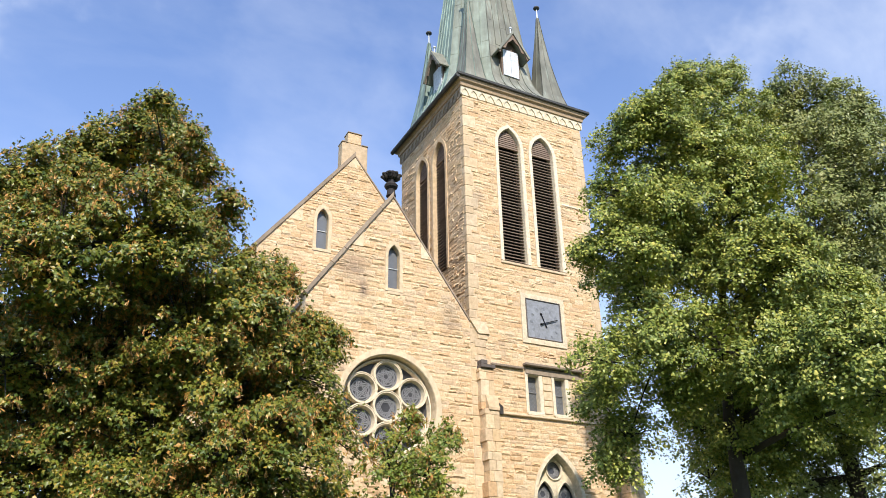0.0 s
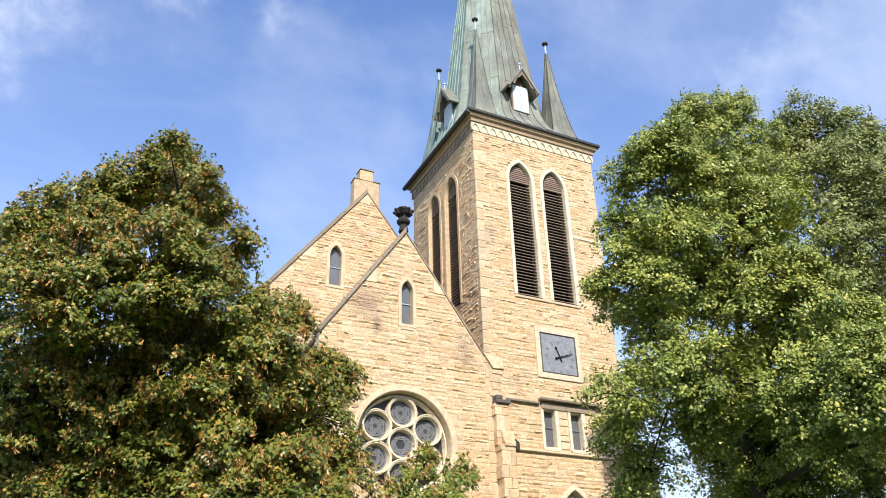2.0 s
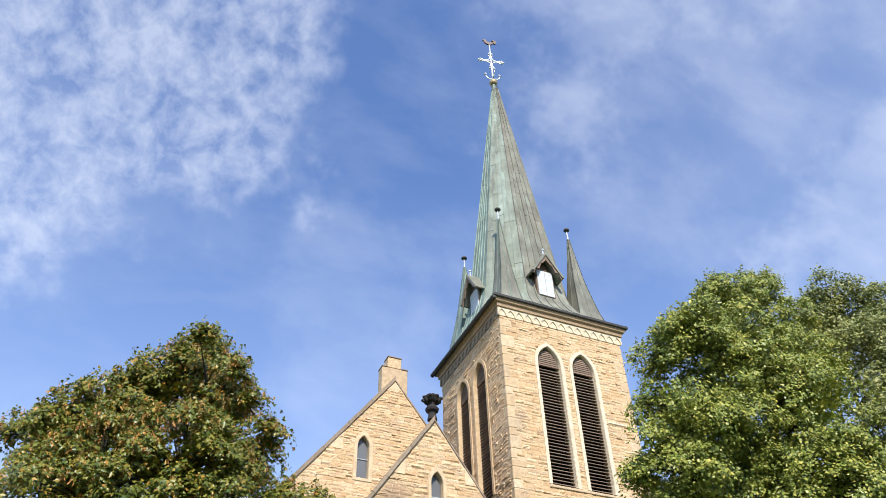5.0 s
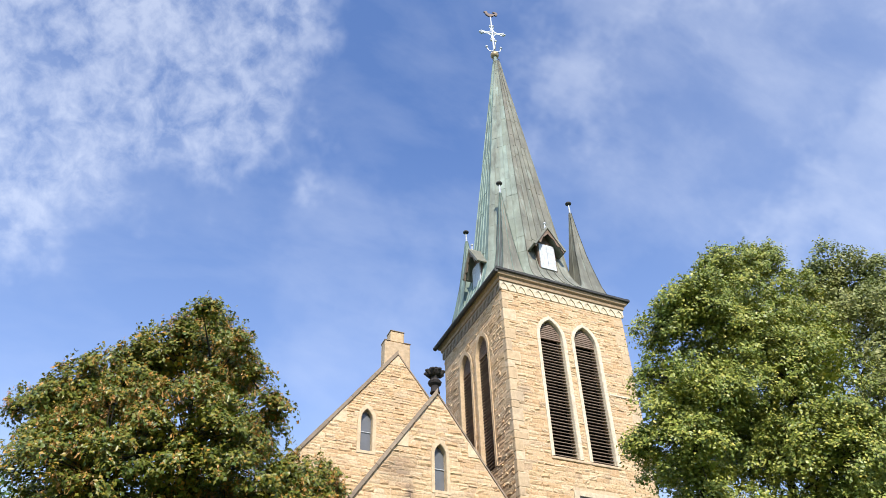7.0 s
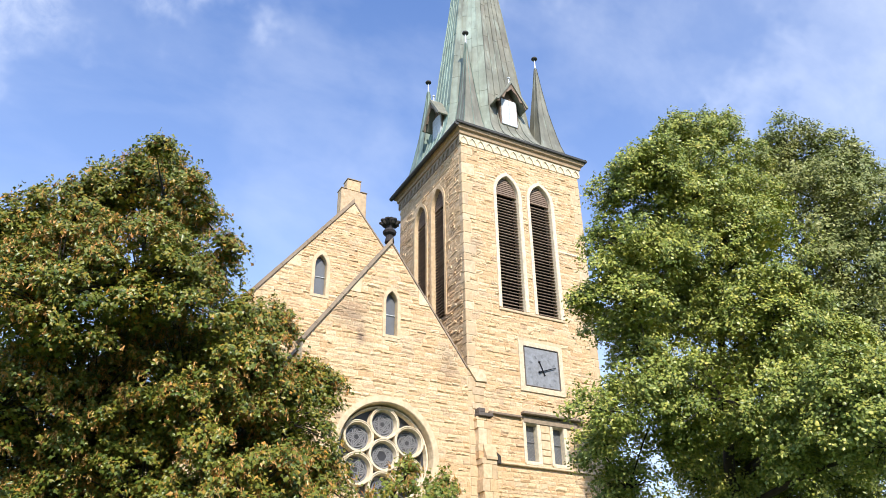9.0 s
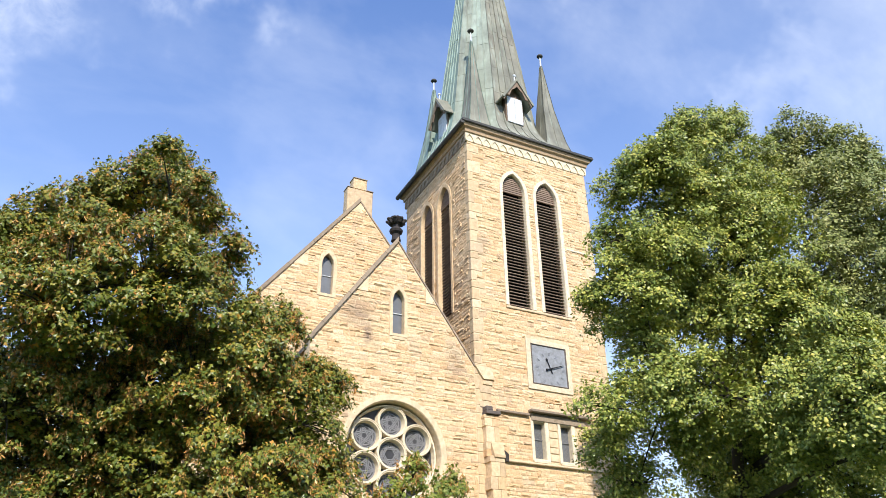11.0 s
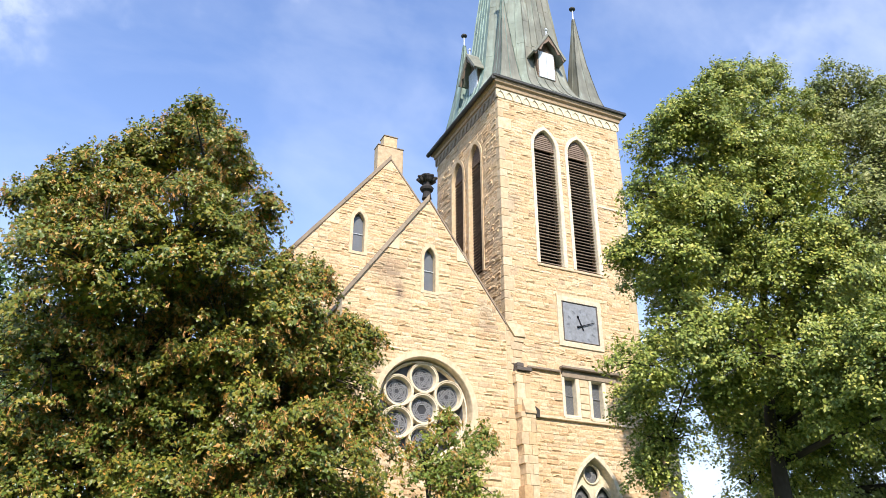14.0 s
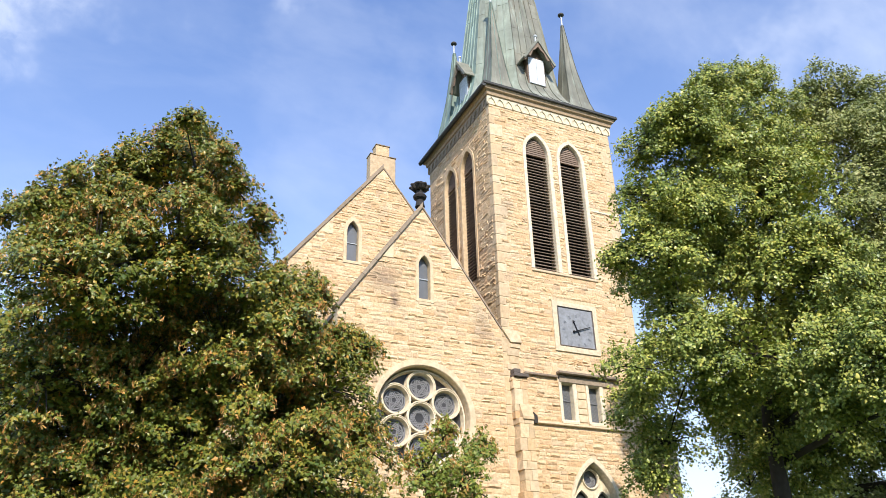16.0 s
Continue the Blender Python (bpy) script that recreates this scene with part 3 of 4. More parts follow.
# corner spirelets
def spirelet(cx, cy, sx, sy, mat, slim=1.0, seams=None):
    g = Geo()
    rings = []
    for z, a, sh in ((23.86, 1.40, 0.05), (24.05, 1.08, 0.05), (24.4, 0.86, 0.06), (25.0, 0.70, 0.05), (26.0, 0.54, 0.03), (27.2, 0.38, 0.0), (28.8, 0.20, 0.0), (30.3, 0.05, 0.0)):
        a = a * slim if z > 24.2 else a
        qx, qy = cx + sx * sh, cy + sy * sh
        qx, qy = (max(-0.38 + a, qx) if sx < 0 else min(W + 0.38 - a, qx)), (max(-0.38 + a, qy) if sy < 0 else min(W + 0.38 - a, qy))
        rings.append([(qx - a, qy - a, z), (qx + a, qy - a, z), (qx + a, qy + a, z), (qx - a, qy + a, z)])
    g.loops(rings, True, False, True)
    sp = part("spirelet", g, mat, tower, "small copper corner spire")
    for side in range(4):
        for s in (0.0, 0.5, 1.0):
            path = [Vector(q[side]).lerp(Vector(q[(side + 1) % 4]), s) for q in rings]
            part("seam", Geo().tube(path, [0.022] * len(path), 4), seams or mat, sp)
    part("rod", Geo().tube([(cx, cy, 30.2), (cx, cy, 30.95)], [0.055, 0.035], 8), M_ZINC, sp, "pale metal rod")
    part("knob", Geo().ball((cx, cy, 31.0), 0.17, 12, 0.6), M_LEAD, sp, "dark metal knob", True)


spirelet(1.08, 1.08, -1, -1, M_BROWN, 0.72, M_GREEN)
spirelet(5.32, 1.08, 1, -1, M_BROWN, 0.84)
spirelet(1.08, 5.32, -1, 1, M_GREEN)
spirelet(5.32, 5.32, 1, 1, M_BROWN)


def dormer(turned):
    """A gabled spire window, boarded up; built on the front and turned to the side."""
    def to(x, y, z):
        return (y, W - x, z) if turned else (x, y, z)
    c, y0 = (3.22, 0.50) if turned else (3.02, 0.48)
    def at(pts):
        return [to(*p) for p in pts]
    g = Geo()
    body = [(c - 0.5, 25.2), (c + 0.5, 25.2), (c + 0.5, 26.75), (c, 27.45), (c - 0.5, 26.75)]
    g.loops([at([(x, y0, z) for x, z in body]), at([(x, y0 + 1.6, z) for x, z in body])], True, True, True)
    d = part("dormer", g, M_WOOD, tower, "gabled spire dormer with a white boarded opening")
    g = Geo()
    for s in (-1, 1):
        prof = [(c, 27.82), (c + s * 0.90, 26.42), (c + s * 0.90, 26.36), (c + s * 0.80, 26.36), (c, 27.62)]
        g.loops([at([(x, y0 - 0.42, z) for x, z in prof]), at([(x, y0 + 1.9, z) for x, z in prof])], True, True, True)
    part("roof", g, M_BROWN, d, "steep copper roof")
    for s in (-1, 1):
        prof = [(c, 27.64), (c + s * 0.88, 26.34), (c + s * 0.76, 26.26), (c + s * 0.62, 26.62), (c + s * 0.46, 26.60), (c + s * 0.3, 27.0), (c + s * 0.16, 27.1), (c, 27.30)]
        g = Geo().loops([at([(x, y0 - 0.36, z) for x, z in prof]), at([(x, y0 - 0.30, z) for x, z in prof])], True, True, True)
        part("barge_board", g, M_WOOD, d, "dark cut-out gable board")
    for k in range(2):
        x0 = c - 0.43 + k * 0.435
        ring = [(x0, 25.24), (x0 + 0.42, 25.24), (x0 + 0.42, 26.78), (x0, 26.78)]
        g = Geo().loops([at([(x, y0 - 0.06, z) for x, z in ring]), at([(x, y0 - 0.002, z) for x, z in ring])], True, True, True)
        part("board", g, M_BOARD, d, "white painted board")
    part("finial", Geo().tube(at([(c, y0 - 0.2, 27.72), (c, y0 - 0.2, 28.06)]), [0.05, 0.035], 8).ball(to(c, y0 - 0.2, 28.1), 0.08), M_ZINC, d, "small metal finial")


dormer(False)
dormer(True)

# ---- clock ----
clock = thing("tower_clock", (3.42, 0, 12.7), "square grey slate clock with dark hands in a pale stone frame", "clock")
inner = [(2.60, 11.92), (4.26, 11.92), (4.26, 13.58), (2.60, 13.58)]
surround("frame", inner, clock_sur, FRONT, clock, 0.05, -0.002 + 0.01, 0.0, label="pale dressed stone frame")
dial = part("dial", Geo().box(2.61, 4.25, -0.035, -0.006, 11.93, 13.57, 0.008), M_DIAL, clock, "grey weathered slate dial")
g = Geo()
for k in range(4):
    a = [(2.60, 11.92), (4.26, 11.92), (4.26, 13.58), (2.60, 13.58)]
    g.tube([(a[k][0], -0.04, a[k][1]), (a[(k + 1) % 4][0], -0.04, a[(k + 1) % 4][1])], [0.035, 0.035], 4)
part("rim", g, M_DARKSTONE, dial)
cx, cz = 3.46, 12.62


def bar_at(ang, r0, r1, wid, y0=-0.07, y1=-0.05, wid2=None):
    s, c = math.sin(ang), math.cos(ang)
    wid2 = wid if wid2 is None else wid2
    ring = [(cx + s * rr + c * e, cz + c * rr - s * e) for rr, e in ((r0, -wid), (r0, wid), (r1, wid2), (r1, -wid2))]
    return Geo().loops([[(x, y0, z) for x, z in ring], [(x, y1, z) for x, z in ring]], True, True, True)


M_NUMERAL = material("faded_numeral_paint", lambda t, at: (0.19, 0.20, 0.22), 0.7, bump=0)
for h in range(12):
    for e in ((-0.045, 0.0, 0.045) if h % 3 else (-0.06, -0.02, 0.02, 0.06)):
        ang = h * math.tau / 12 + e
        part("mark", bar_at(ang, 0.56, 0.70, 0.010, -0.040, -0.034), M_NUMERAL, dial)
hour = bar_at(radians(-22), -0.2, 0.46, 0.028, wid2=0.018)
ang = radians(-22)
hour.ball((cx + math.sin(ang) * 0.40, -0.06, cz + math.cos(ang) * 0.40), 0.05, 8, 1.0)
part("hour_hand", hour, M_IRON, clock, "black iron hour hand")
part("minute_hand", bar_at(radians(70), -0.22, 0.66, 0.024, -0.09, -0.075, 0.014).ball((cx - math.sin(radians(72)) * 0.2, -0.08, cz - math.cos(radians(72)) * 0.2), 0.05, 8), M_IRON, clock, "black iron minute hand")

# ---- twin windows, strings and hood ----
def slab(name, parent, x0, x1, z0, z1, proud, mat, label=""):
    return part(name, Geo().box(x0, x1, -proud, 0.03, z0, z1, 0.02), mat, parent, label)


for (c, h), hole in zip(TWIN, twin_holes):
    outer = [(c - h - 0.14, 8.86), (c + h + 0.16, 8.86), (c + h + 0.16, 10.5), (c - h - 0.14, 10.5)]
    win = surround("window", hole, outer, FRONT, tower, 0.045, 0.26, label="small leaded window in a pale stone frame")
    part("pane", Geo().box(c - h, c + h, 0.22, 0.24, 8.95, 10.36, 0.0), M_GLASS, win, "grey leaded glass")
    part("transom", Geo().box(c - h, c + h, 0.18, 0.215, 9.72, 9.75, 0.0), M_CAME, win, "pale glazing bar")
    for i in range(-5, 14):
        for s in (-1, 1):
            zz = 8.95 + i * 0.16
            a, b = (c - h, zz), (c + h, zz + s * 0.5)
            cut = []
            for t in (0, 1):
                cut.append(b if t else a)
            lo, hi = 8.95, 10.36
            t0, t1 = 0.0, 1.0
            slope = b[1] - a[1]
            ta, tb = (lo - a[1]) / slope, (hi - a[1]) / slope
            t0, t1 = max(0, min(ta, tb)), min(1, max(ta, tb))
            if t1 - t0 > 0.1:
                p0 = (a[0] + (b[0] - a[0]) * t0, 0.215, a[1] + slope * t0)
                p1 = (a[0] + (b[0] - a[0]) * t1, 0.215, a[1] + slope * t1)
                part("came", Geo().tube([p0, p1], [0.006, 0.006], 4), M_CAME, win)
for c, h in TWIN:
    slab("window_sill", tower, c - h - 0.10, c + h + 0.14, 8.775, 8.90, 0.08, M_DRESS, "pale stone sill")
slab("hood", tower, 2.28, 5.2, 10.69, 10.80, 0.24, M_COPING, "weathered brown stone hood over the twin windows")
slab("lintel", tower, 2.36, 4.9, 10.385, 10.655, 0.075, M_COPING, "grey stone lintel")
slab("string_course", tower, 0.82, 2.275, 10.53, 10.63, 0.13, M_COPING, "stone string course")
slab("string_course", tower, 0.9, W + 0.03, 8.69, 8.77, 0.11, M_QUOIN, "stone string course")
for k, (z0, z1) in enumerate(((8.90, 9.18), (9.20, 9.42), (9.44, 9.78), (9.80, 10.06), (10.08, 10.46))):
    slab("mullion_stone", tower, 3.15, 3.54, z0, z1, 0.035 + 0.008 * (k % 2), M_TRIM)
slab("ledge", tower, 4.86, W + 0.04, 18.42, 18.52, 0.06, M_DRESS, "narrow pale stone ledge")
slab("sill", tower, 1.56, 4.80, 14.98, 15.1, 0.06, M_QUOIN, "sloping stone sill under the louvres")


def strip_ring(pts, to, w, d0, d1, closed=True):
    """A moulded bar that follows points in the wall's plane."""
    n = len(pts)
    rings = [[], [], [], []]
    for i in range(n):
        p, q = pts[(i - 1) % n] if closed or i else pts[0], pts[(i + 1) % n] if closed or i < n - 1 else pts[-1]
        tx, tz = q[0] - p[0], q[1] - p[1]
        m = math.hypot(tx, tz) or 1
        nx, nz = -tz / m * w, tx / m * w
        u, v = pts[i]
        for k, (e, d) in enumerate(((1, d1), (0.45, d0), (-0.45, d0), (-1, d1))):
            rings[k].append(to(u + nx * e, v + nz * e, d))
    return Geo().loops(rings, closed)


def circle_lead(parent, to, cu, cw, r, d, spokes, twist=0.0):
    """Lead lines of a round light."""
    for q in (0.94, 0.74):
        part("came", strip_ring(ring_points(cu, cw, r * q, 24), to, 0.026, d + 0.012, d), M_CAME, parent)
    for s in range(spokes):
        a = twist + s * math.tau / spokes
        b = a + 2 * math.tau / spokes if spokes > 4 else a + math.pi
        for e in (-0.075, 0.075):
            p = (cu + math.cos(a + e) * r * 0.95, cw + math.sin(a + e) * r * 0.95)
            q = (cu + math.cos(b - e) * r * 0.95, cw + math.sin(b - e) * r * 0.95)
            part("came", strip_ring([p, q], to, 0.022, d + 0.012, d, False), M_CAME, parent)


# ---- big traceried window ----
big = surround("tracery_window", big_hole, big_outer, FRONT, tower, 0.05, 0.42, 0.05, (BIGC, 4.6), label="pointed tracery window with leaded glass")
part("pane", Geo().panel(arch(BIGC, BIGHW - 0.02, 1.8, 5.6, 7.38, 10), [], FRONT, -0.44, -0.46), M_ROSEGLASS, big, "dark leaded glass")
light_l, light_r = arch(BIGC - 0.47, 0.41, 1.85, 5.75, 6.46), arch(BIGC + 0.47, 0.41, 1.85, 5.75, 6.46)
round_hole = ring_points(BIGC, 6.86, 0.35, 24)
g = Geo().panel(arch(BIGC, BIGHW - 0.04, 1.82, 5.6, 7.36, 10), [light_l, light_r, round_hole], FRONT, -0.28, -0.40)
part("tracery", g, M_DRESS, big, "pale stone tracery")
for loop in (light_l, light_r, round_hole):
    part("moulding", strip_ring(loop, FRONT, 0.04, -0.22, -0.29), M_DRESS, big)
circle_lead(big, FRONT, BIGC, 6.86, 0.33, -0.43, 6, 0.3)
for c in (BIGC - 0.47, BIGC + 0.47):
    for i in range(3):
        circle_lead(big, FRONT, c, 6.0 - i * 0.62, 0.30, -0.43, 6, 0.4 + i)
    for i in range(7):
        part("saddle_bar", Geo().tube([(c - 0.36, 0.42, 5.12 - i * 0.55), (c + 0.36, 0.42, 5.12 - i * 0.55)], [0.015, 0.015], 4), M_CAME, big)

# ---- buttresses ----
def buttress(name, blocks, cap, x0, x1, label, parent):
    b = None
    for z0, z1, dep, xa, xb in blocks:
        z = z0
        k = 0
        while z < z1 - 0.02:
            h = min(rng.uniform(0.2, 0.6), z1 - z)
            if z1 - z - h < 0.12:
                h = z1 - z
            cut = xa + (xb - xa) * ((0.36 if k % 2 else 0.62) + rng.uniform(-0.12, 0.12))
            g1 = Geo().box(xa + rng.uniform(-0.08, 0.06), cut - 0.003, -dep, -0.002, z, z + h - 0.006, 0.012)
            g2 = Geo().box(cut + 0.003, xb, -dep - rng.uniform(-0.012, 0.012), -0.002, z, z + h - 0.006, 0.012)
            if b is None:
                b = part(name, g1, M_QUOIN, parent, label)
            else:
                part("stone_block", g1, M_QUOIN if rng.random() < 0.4 else M_STONE, b)
            part("stone_block", g2, M_QUOIN if rng.random() < 0.4 else M_STONE, b)
            z += h
            k += 1
    return b


butt = buttress("buttress", ((0.0, 8.75, 0.44, 0.30, 0.86), (8.75, 10.30, 0.26, 0.24, 0.80)), None, 0, 0.8, "stepped stone buttress between gable and tower", tower)
prof = [(-0.48, 8.70), (-0.48, 8.80), (-0.262, 9.30), (-0.262, 8.76)]
part("weathering", Geo().loops([[(x, y, z) for y, z in prof] for x in (0.40, 0.90)], True, True, True), M_QUOIN, butt, "sloping grey stone")
part("spout", Geo().loops([[(0.86, -0.50, 8.58), (0.98, -0.52, 8.56), (0.98, -0.52, 8.84), (0.86, -0.46, 8.98)], [(0.86, -0.2, 8.58), (0.98, -0.2, 8.60), (0.98, -0.2, 8.84), (0.86, -0.2, 8.98)]], True, True, True), M_BLACK, butt, "blackened stone spout")
part("cap", Geo().box(0.22, 0.84, -0.36, -0.002, 10.31, 10.45, 0.02), M_DARKSTONE, butt, "dark stone cap")
part("cap_block", Geo().box(0.24, 0.52, -0.32, -0.002, 10.455, 10.62, 0.02), M_DARKSTONE, butt)
buttr = buttress("buttress", ((0.0, 8.0, 0.6, 6.42, 7.12),), None, 0, 0, "stone corner buttress beside the tree", tower)
part("weathering", Geo().loops([[(x, y, z) for y, z in [(-0.64, 8.0), (-0.64, 8.08), (0.0, 9.0), (0.0, 8.0)]] for x in (6.41, 7.14)], True, True, True), M_QUOIN, buttr)
part("body", Geo().box(6.42, 7.12, 0.002, 1.2, 0.0, 8.6, 0.02), M_MORTAR, buttr)

# ---- cross and weathercock ----
cross = thing("spire_cross", (3.2, 3.2, 45.2), "pale wrought metal cross with a weathercock on the spire", "cross")
part("ball", Geo().ball((3.2, 3.2, 45.98), 0.29, 20, 1.0), M_GOLD, cross, "dull gilded ball", True)
g = Geo().tube([(3.2, 3.2, 45.1), (3.2, 3.2, 45.5), (3.2, 3.2, 45.85)], [0.2, 0.13, 0.12], 10)
part("neck", g, M_GREEN, cross)
for s in (-1, 1):
    part("hook", Geo().tube([(3.2 + s * 0.12, 3.1, 45.6), (3.2 + s * 0.22, 3.05, 45.35), (3.2 + s * 0.2, 3.0, 45.1)], [0.03, 0.04, 0.02], 6), M_LEAD, cross)
part("shaft", Geo().tube([(3.2, 3.2, 46.2), (3.2, 3.2, 50.6)], [0.075, 0.05], 8), M_ZINC, cross, "pale metal shaft")
AZ = 48.55
part("arm", Geo().tube([(2.42, 3.2, AZ), (3.98, 3.2, AZ)], [0.05, 0.05], 8), M_ZINC, cross, "pale metal cross arm")
for x, z in ((2.42, AZ), (3.98, AZ), (3.2, AZ + 0.85), (3.2, AZ - 0.85)):
    for dx, dz in ((0.11, 0), (-0.11, 0), (0, 0.11), (0, -0.11)):
        part("leaf", Geo().ball((x + dx, 3.2, z + dz), 0.085, 8), M_ZINC, cross)
for a in range(4):
    ang = math.pi / 4 + a * math.pi / 2
    arc = [(3.2 + math.cos(ang) * 0.62 + 0.38 * math.cos(ang + math.pi + t), 3.2, AZ + math.sin(ang) * 0.62 + 0.38 * math.sin(ang + math.pi + t)) for t in (-1.5, -1.0, -0.5, 0, 0.5, 1.0, 1.5)]
    part("scroll", Geo().tube(arc, [0.03] * 7, 6), M_ZINC, cross)
for s, ax in ((-1, 0), (1, 0), (-1, 1), (1, 1)):
    pts = []
    for o, z in ((0.08, 46.45), (0.3, 46.42), (0.46, 46.62), (0.50, 46.9)):
        pts.append((3.2 + (s * o if ax == 0 else 0), 3.2 + (s * o if ax else 0), z))
    part("scroll", Geo().tube(pts, [0.04, 0.035, 0.03, 0.025], 6).ball(pts[-1], 0.10, 8), M_ZINC, cross)
# a plain cock: breast, raised tail, small head
cock = [(-0.40, 0.30), (-0.33, 0.08), (-0.16, -0.08), (-0.03, -0.12), (-0.03, -0.22), (0.03, -0.22), (0.05, -0.12), (0.20, -0.04), (0.30, 0.12), (0.42, 0.04), (0.52, 0.14), (0.55, 0.32), (0.46, 0.46), (0.30, 0.50), (0.18, 0.42), (0.30, 0.40), (0.36, 0.30), (0.28, 0.22), (0.12, 0.20), (-0.06, 0.18), (-0.18, 0.26), (-0.22, 0.42), (-0.30, 0.50), (-0.38, 0.44), (-0.48, 0.38)]
g = Geo().panel([(3.2 + u, w + 50.7) for u, w in cock], [], front_at(3.2), 0.05, -0.05)
part("weathercock", g, M_BRONZE, cross, "brown metal weathercock")

cross.location.x -= 0.2
cross.rotation_euler.z = radians(-13)

# stones of the tower
reach = [[(u, w) for u, w in poly] for poly in bell_outer + [clock_sur, big_outer, [(2.36, 8.77), (4.5, 8.77), (4.5, 10.82), (2.36, 10.82)], [(0.0, 0), (0.86, 0), (0.86, 10.4), (0.0, 10.4)], [(0, 8.64), (W, 8.64), (W, 8.79), (0, 8.79)]]]

# ---- west gable with the rose window ----
GX, GTOP, SLOPE = -3.29, 16.85, 1.43
nave = thing("church_nave", (GX, 6, 0), "sandstone church nave with stepped gables and a rose window", "church")
HALF = 3.27
EAVE = GTOP - HALF * SLOPE
ROSE = (-3.30, 8.60, 1.78)
gable = [(GX - HALF, 0), (-0.01, 0), (-0.01, EAVE), (GX, GTOP), (GX - HALF, EAVE)]
lancet = arch(-3.22, 0.23, 12.98, 14.32, 14.76)
lancet_out = arch(-3.22, 0.36, 12.86, 14.32, 14.98)
rose_hole = ring_points(ROSE[0], ROSE[1], ROSE[2])
g = Geo().panel(gable, [arch(-3.22, 0.27, 12.94, 14.32, 14.84), ring_points(ROSE[0], ROSE[1], ROSE[2] + 0.05)], FRONT, 0.0, -0.65)
wall_g = part("gable_wall", g, M_MORTAR, nave, "coursed yellow sandstone gable wall")


def lancet_window(parent, inner, outer, to, c, h, z0, zt, bar, label):
    win = surround("lancet_window", inner, outer, to, parent, 0.03, 0.24, mat=M_TRIM, label=label)
    part("pane", Geo().panel([(c + (u - c) * 0.98, w) for u, w in inner], [], to, -0.22, -0.24), M_GLASS, win, "grey glass")
    a, b = to(c - h, bar, -0.20), to(c + h, bar, -0.20)
    part("glazing_bar", Geo().tube([a, b], [0.022, 0.022], 6), M_BOARD, win, "white glazing bar")
    return win


lancet_window(nave, lancet, lancet_out, FRONT, -3.22, 0.23, 12.98, 14.76, 13.86, "narrow pointed window in a pale stone frame")
part("sill_stone", Geo().box(-3.48, -2.96, -0.04, 0.02, 12.72, 12.85, 0.02), M_TRIM, nave)

# rose window
rose = surround("rose_window", rose_hole, ring_points(ROSE[0], ROSE[1], 2.0), FRONT, nave, 0.05, 0.46, 0.03, ROSE[:2], mat=M_TRIM, label="round rose window of seven circles in pale stone")
part("pane", Geo().panel(ring_points(ROSE[0], ROSE[1], 1.72), [], FRONT, -0.45, -0.47), M_ROSEGLASS, rose, "dark leaded glass")
foils = [(ROSE[0] + 1.11 * math.cos(a), ROSE[1] + 1.11 * math.sin(a)) for a in [math.pi / 2 + k * math.pi / 3 for k in range(6)]]
for u, w in [ROSE[:2]] + foils:
    r_in = 0.44
    part("foil", strip_ring(ring_points(u, w, 0.515, 28), FRONT, 0.072, -0.22, -0.44), M_DRESS, rose, "pale stone ring")
    part("foil_edge", strip_ring(ring_points(u, w, 0.545, 28), FRONT, 0.03, -0.195, -0.23), M_DRESS, rose)
    circle_lead(rose, FRONT, u, w, r_in, -0.43, 6 if (u, w) == ROSE[:2] else 5, rng.uniform(0, 1.2))
part("rim_ring", strip_ring(ring_points(ROSE[0], ROSE[1], 1.68, 48), FRONT, 0.06, -0.24, -0.44), M_DRESS, rose)


def coping(parent, apex, slope, half_l, half_r, y0, y1, full, lap, mat):
    """Coping slabs along both slopes of a gable."""
    gx, gz = apex
    for s, half in ((-1, half_l), (1, half_r)):
        n = 7
        thick, over = (full, lap) if s < 0 else (0.055, 0.045)
        length = math.hypot(half, half * slope)
        ux, uz = s * half / length, -half * slope / length
        nx, nz = s * slope / math.hypot(1, slope), 1 / math.hypot(1, slope)
        for i in range(n):
            a, b = length * i / n + 0.008, length * (i + 1) / n - 0.008
            if i == 0:
                a = 0.0
            lift = rng.uniform(0, 0.012)
            ring = [(gx + ux * a, gz + uz * a), (gx + ux * b, gz + uz * b), (gx + ux * b + nx * (thick + lift), gz + uz * b + nz * (thick + lift)), (gx + ux * a + nx * (thick + lift), gz + uz * a + nz * (thick + lift))]
            if i == 0:
                ring[3] = (gx, gz + (thick + lift) * math.hypot(1, slope))
            g = Geo().loops([[(x, y0 - over, z) for x, z in ring], [(x, y0 - over + 0.02, z) for x, z in ring], [(x, y1, z) for x, z in ring]], True, True, True)
            part("coping_stone", g, mat, parent)


coping(nave, (GX, GTOP), SLOPE, HALF, HALF, 0.0, 0.5, 0.13, 0.10, M_COPING)
# pale set stones under the coping
for s in (-1, 1):
    tri = [(GX + s * 1.18, GTOP - 1.18 * SLOPE - 0.03), (GX + s * 1.66, GTOP - 1.66 * SLOPE - 0.03), (GX + s * 1.20, GTOP - 1.66 * SLOPE - 0.03)]
    part("set_stone", Geo().panel(tri, [], FRONT, 0.035, 0.0), M_TRIM, nave, "pale triangular set stone")
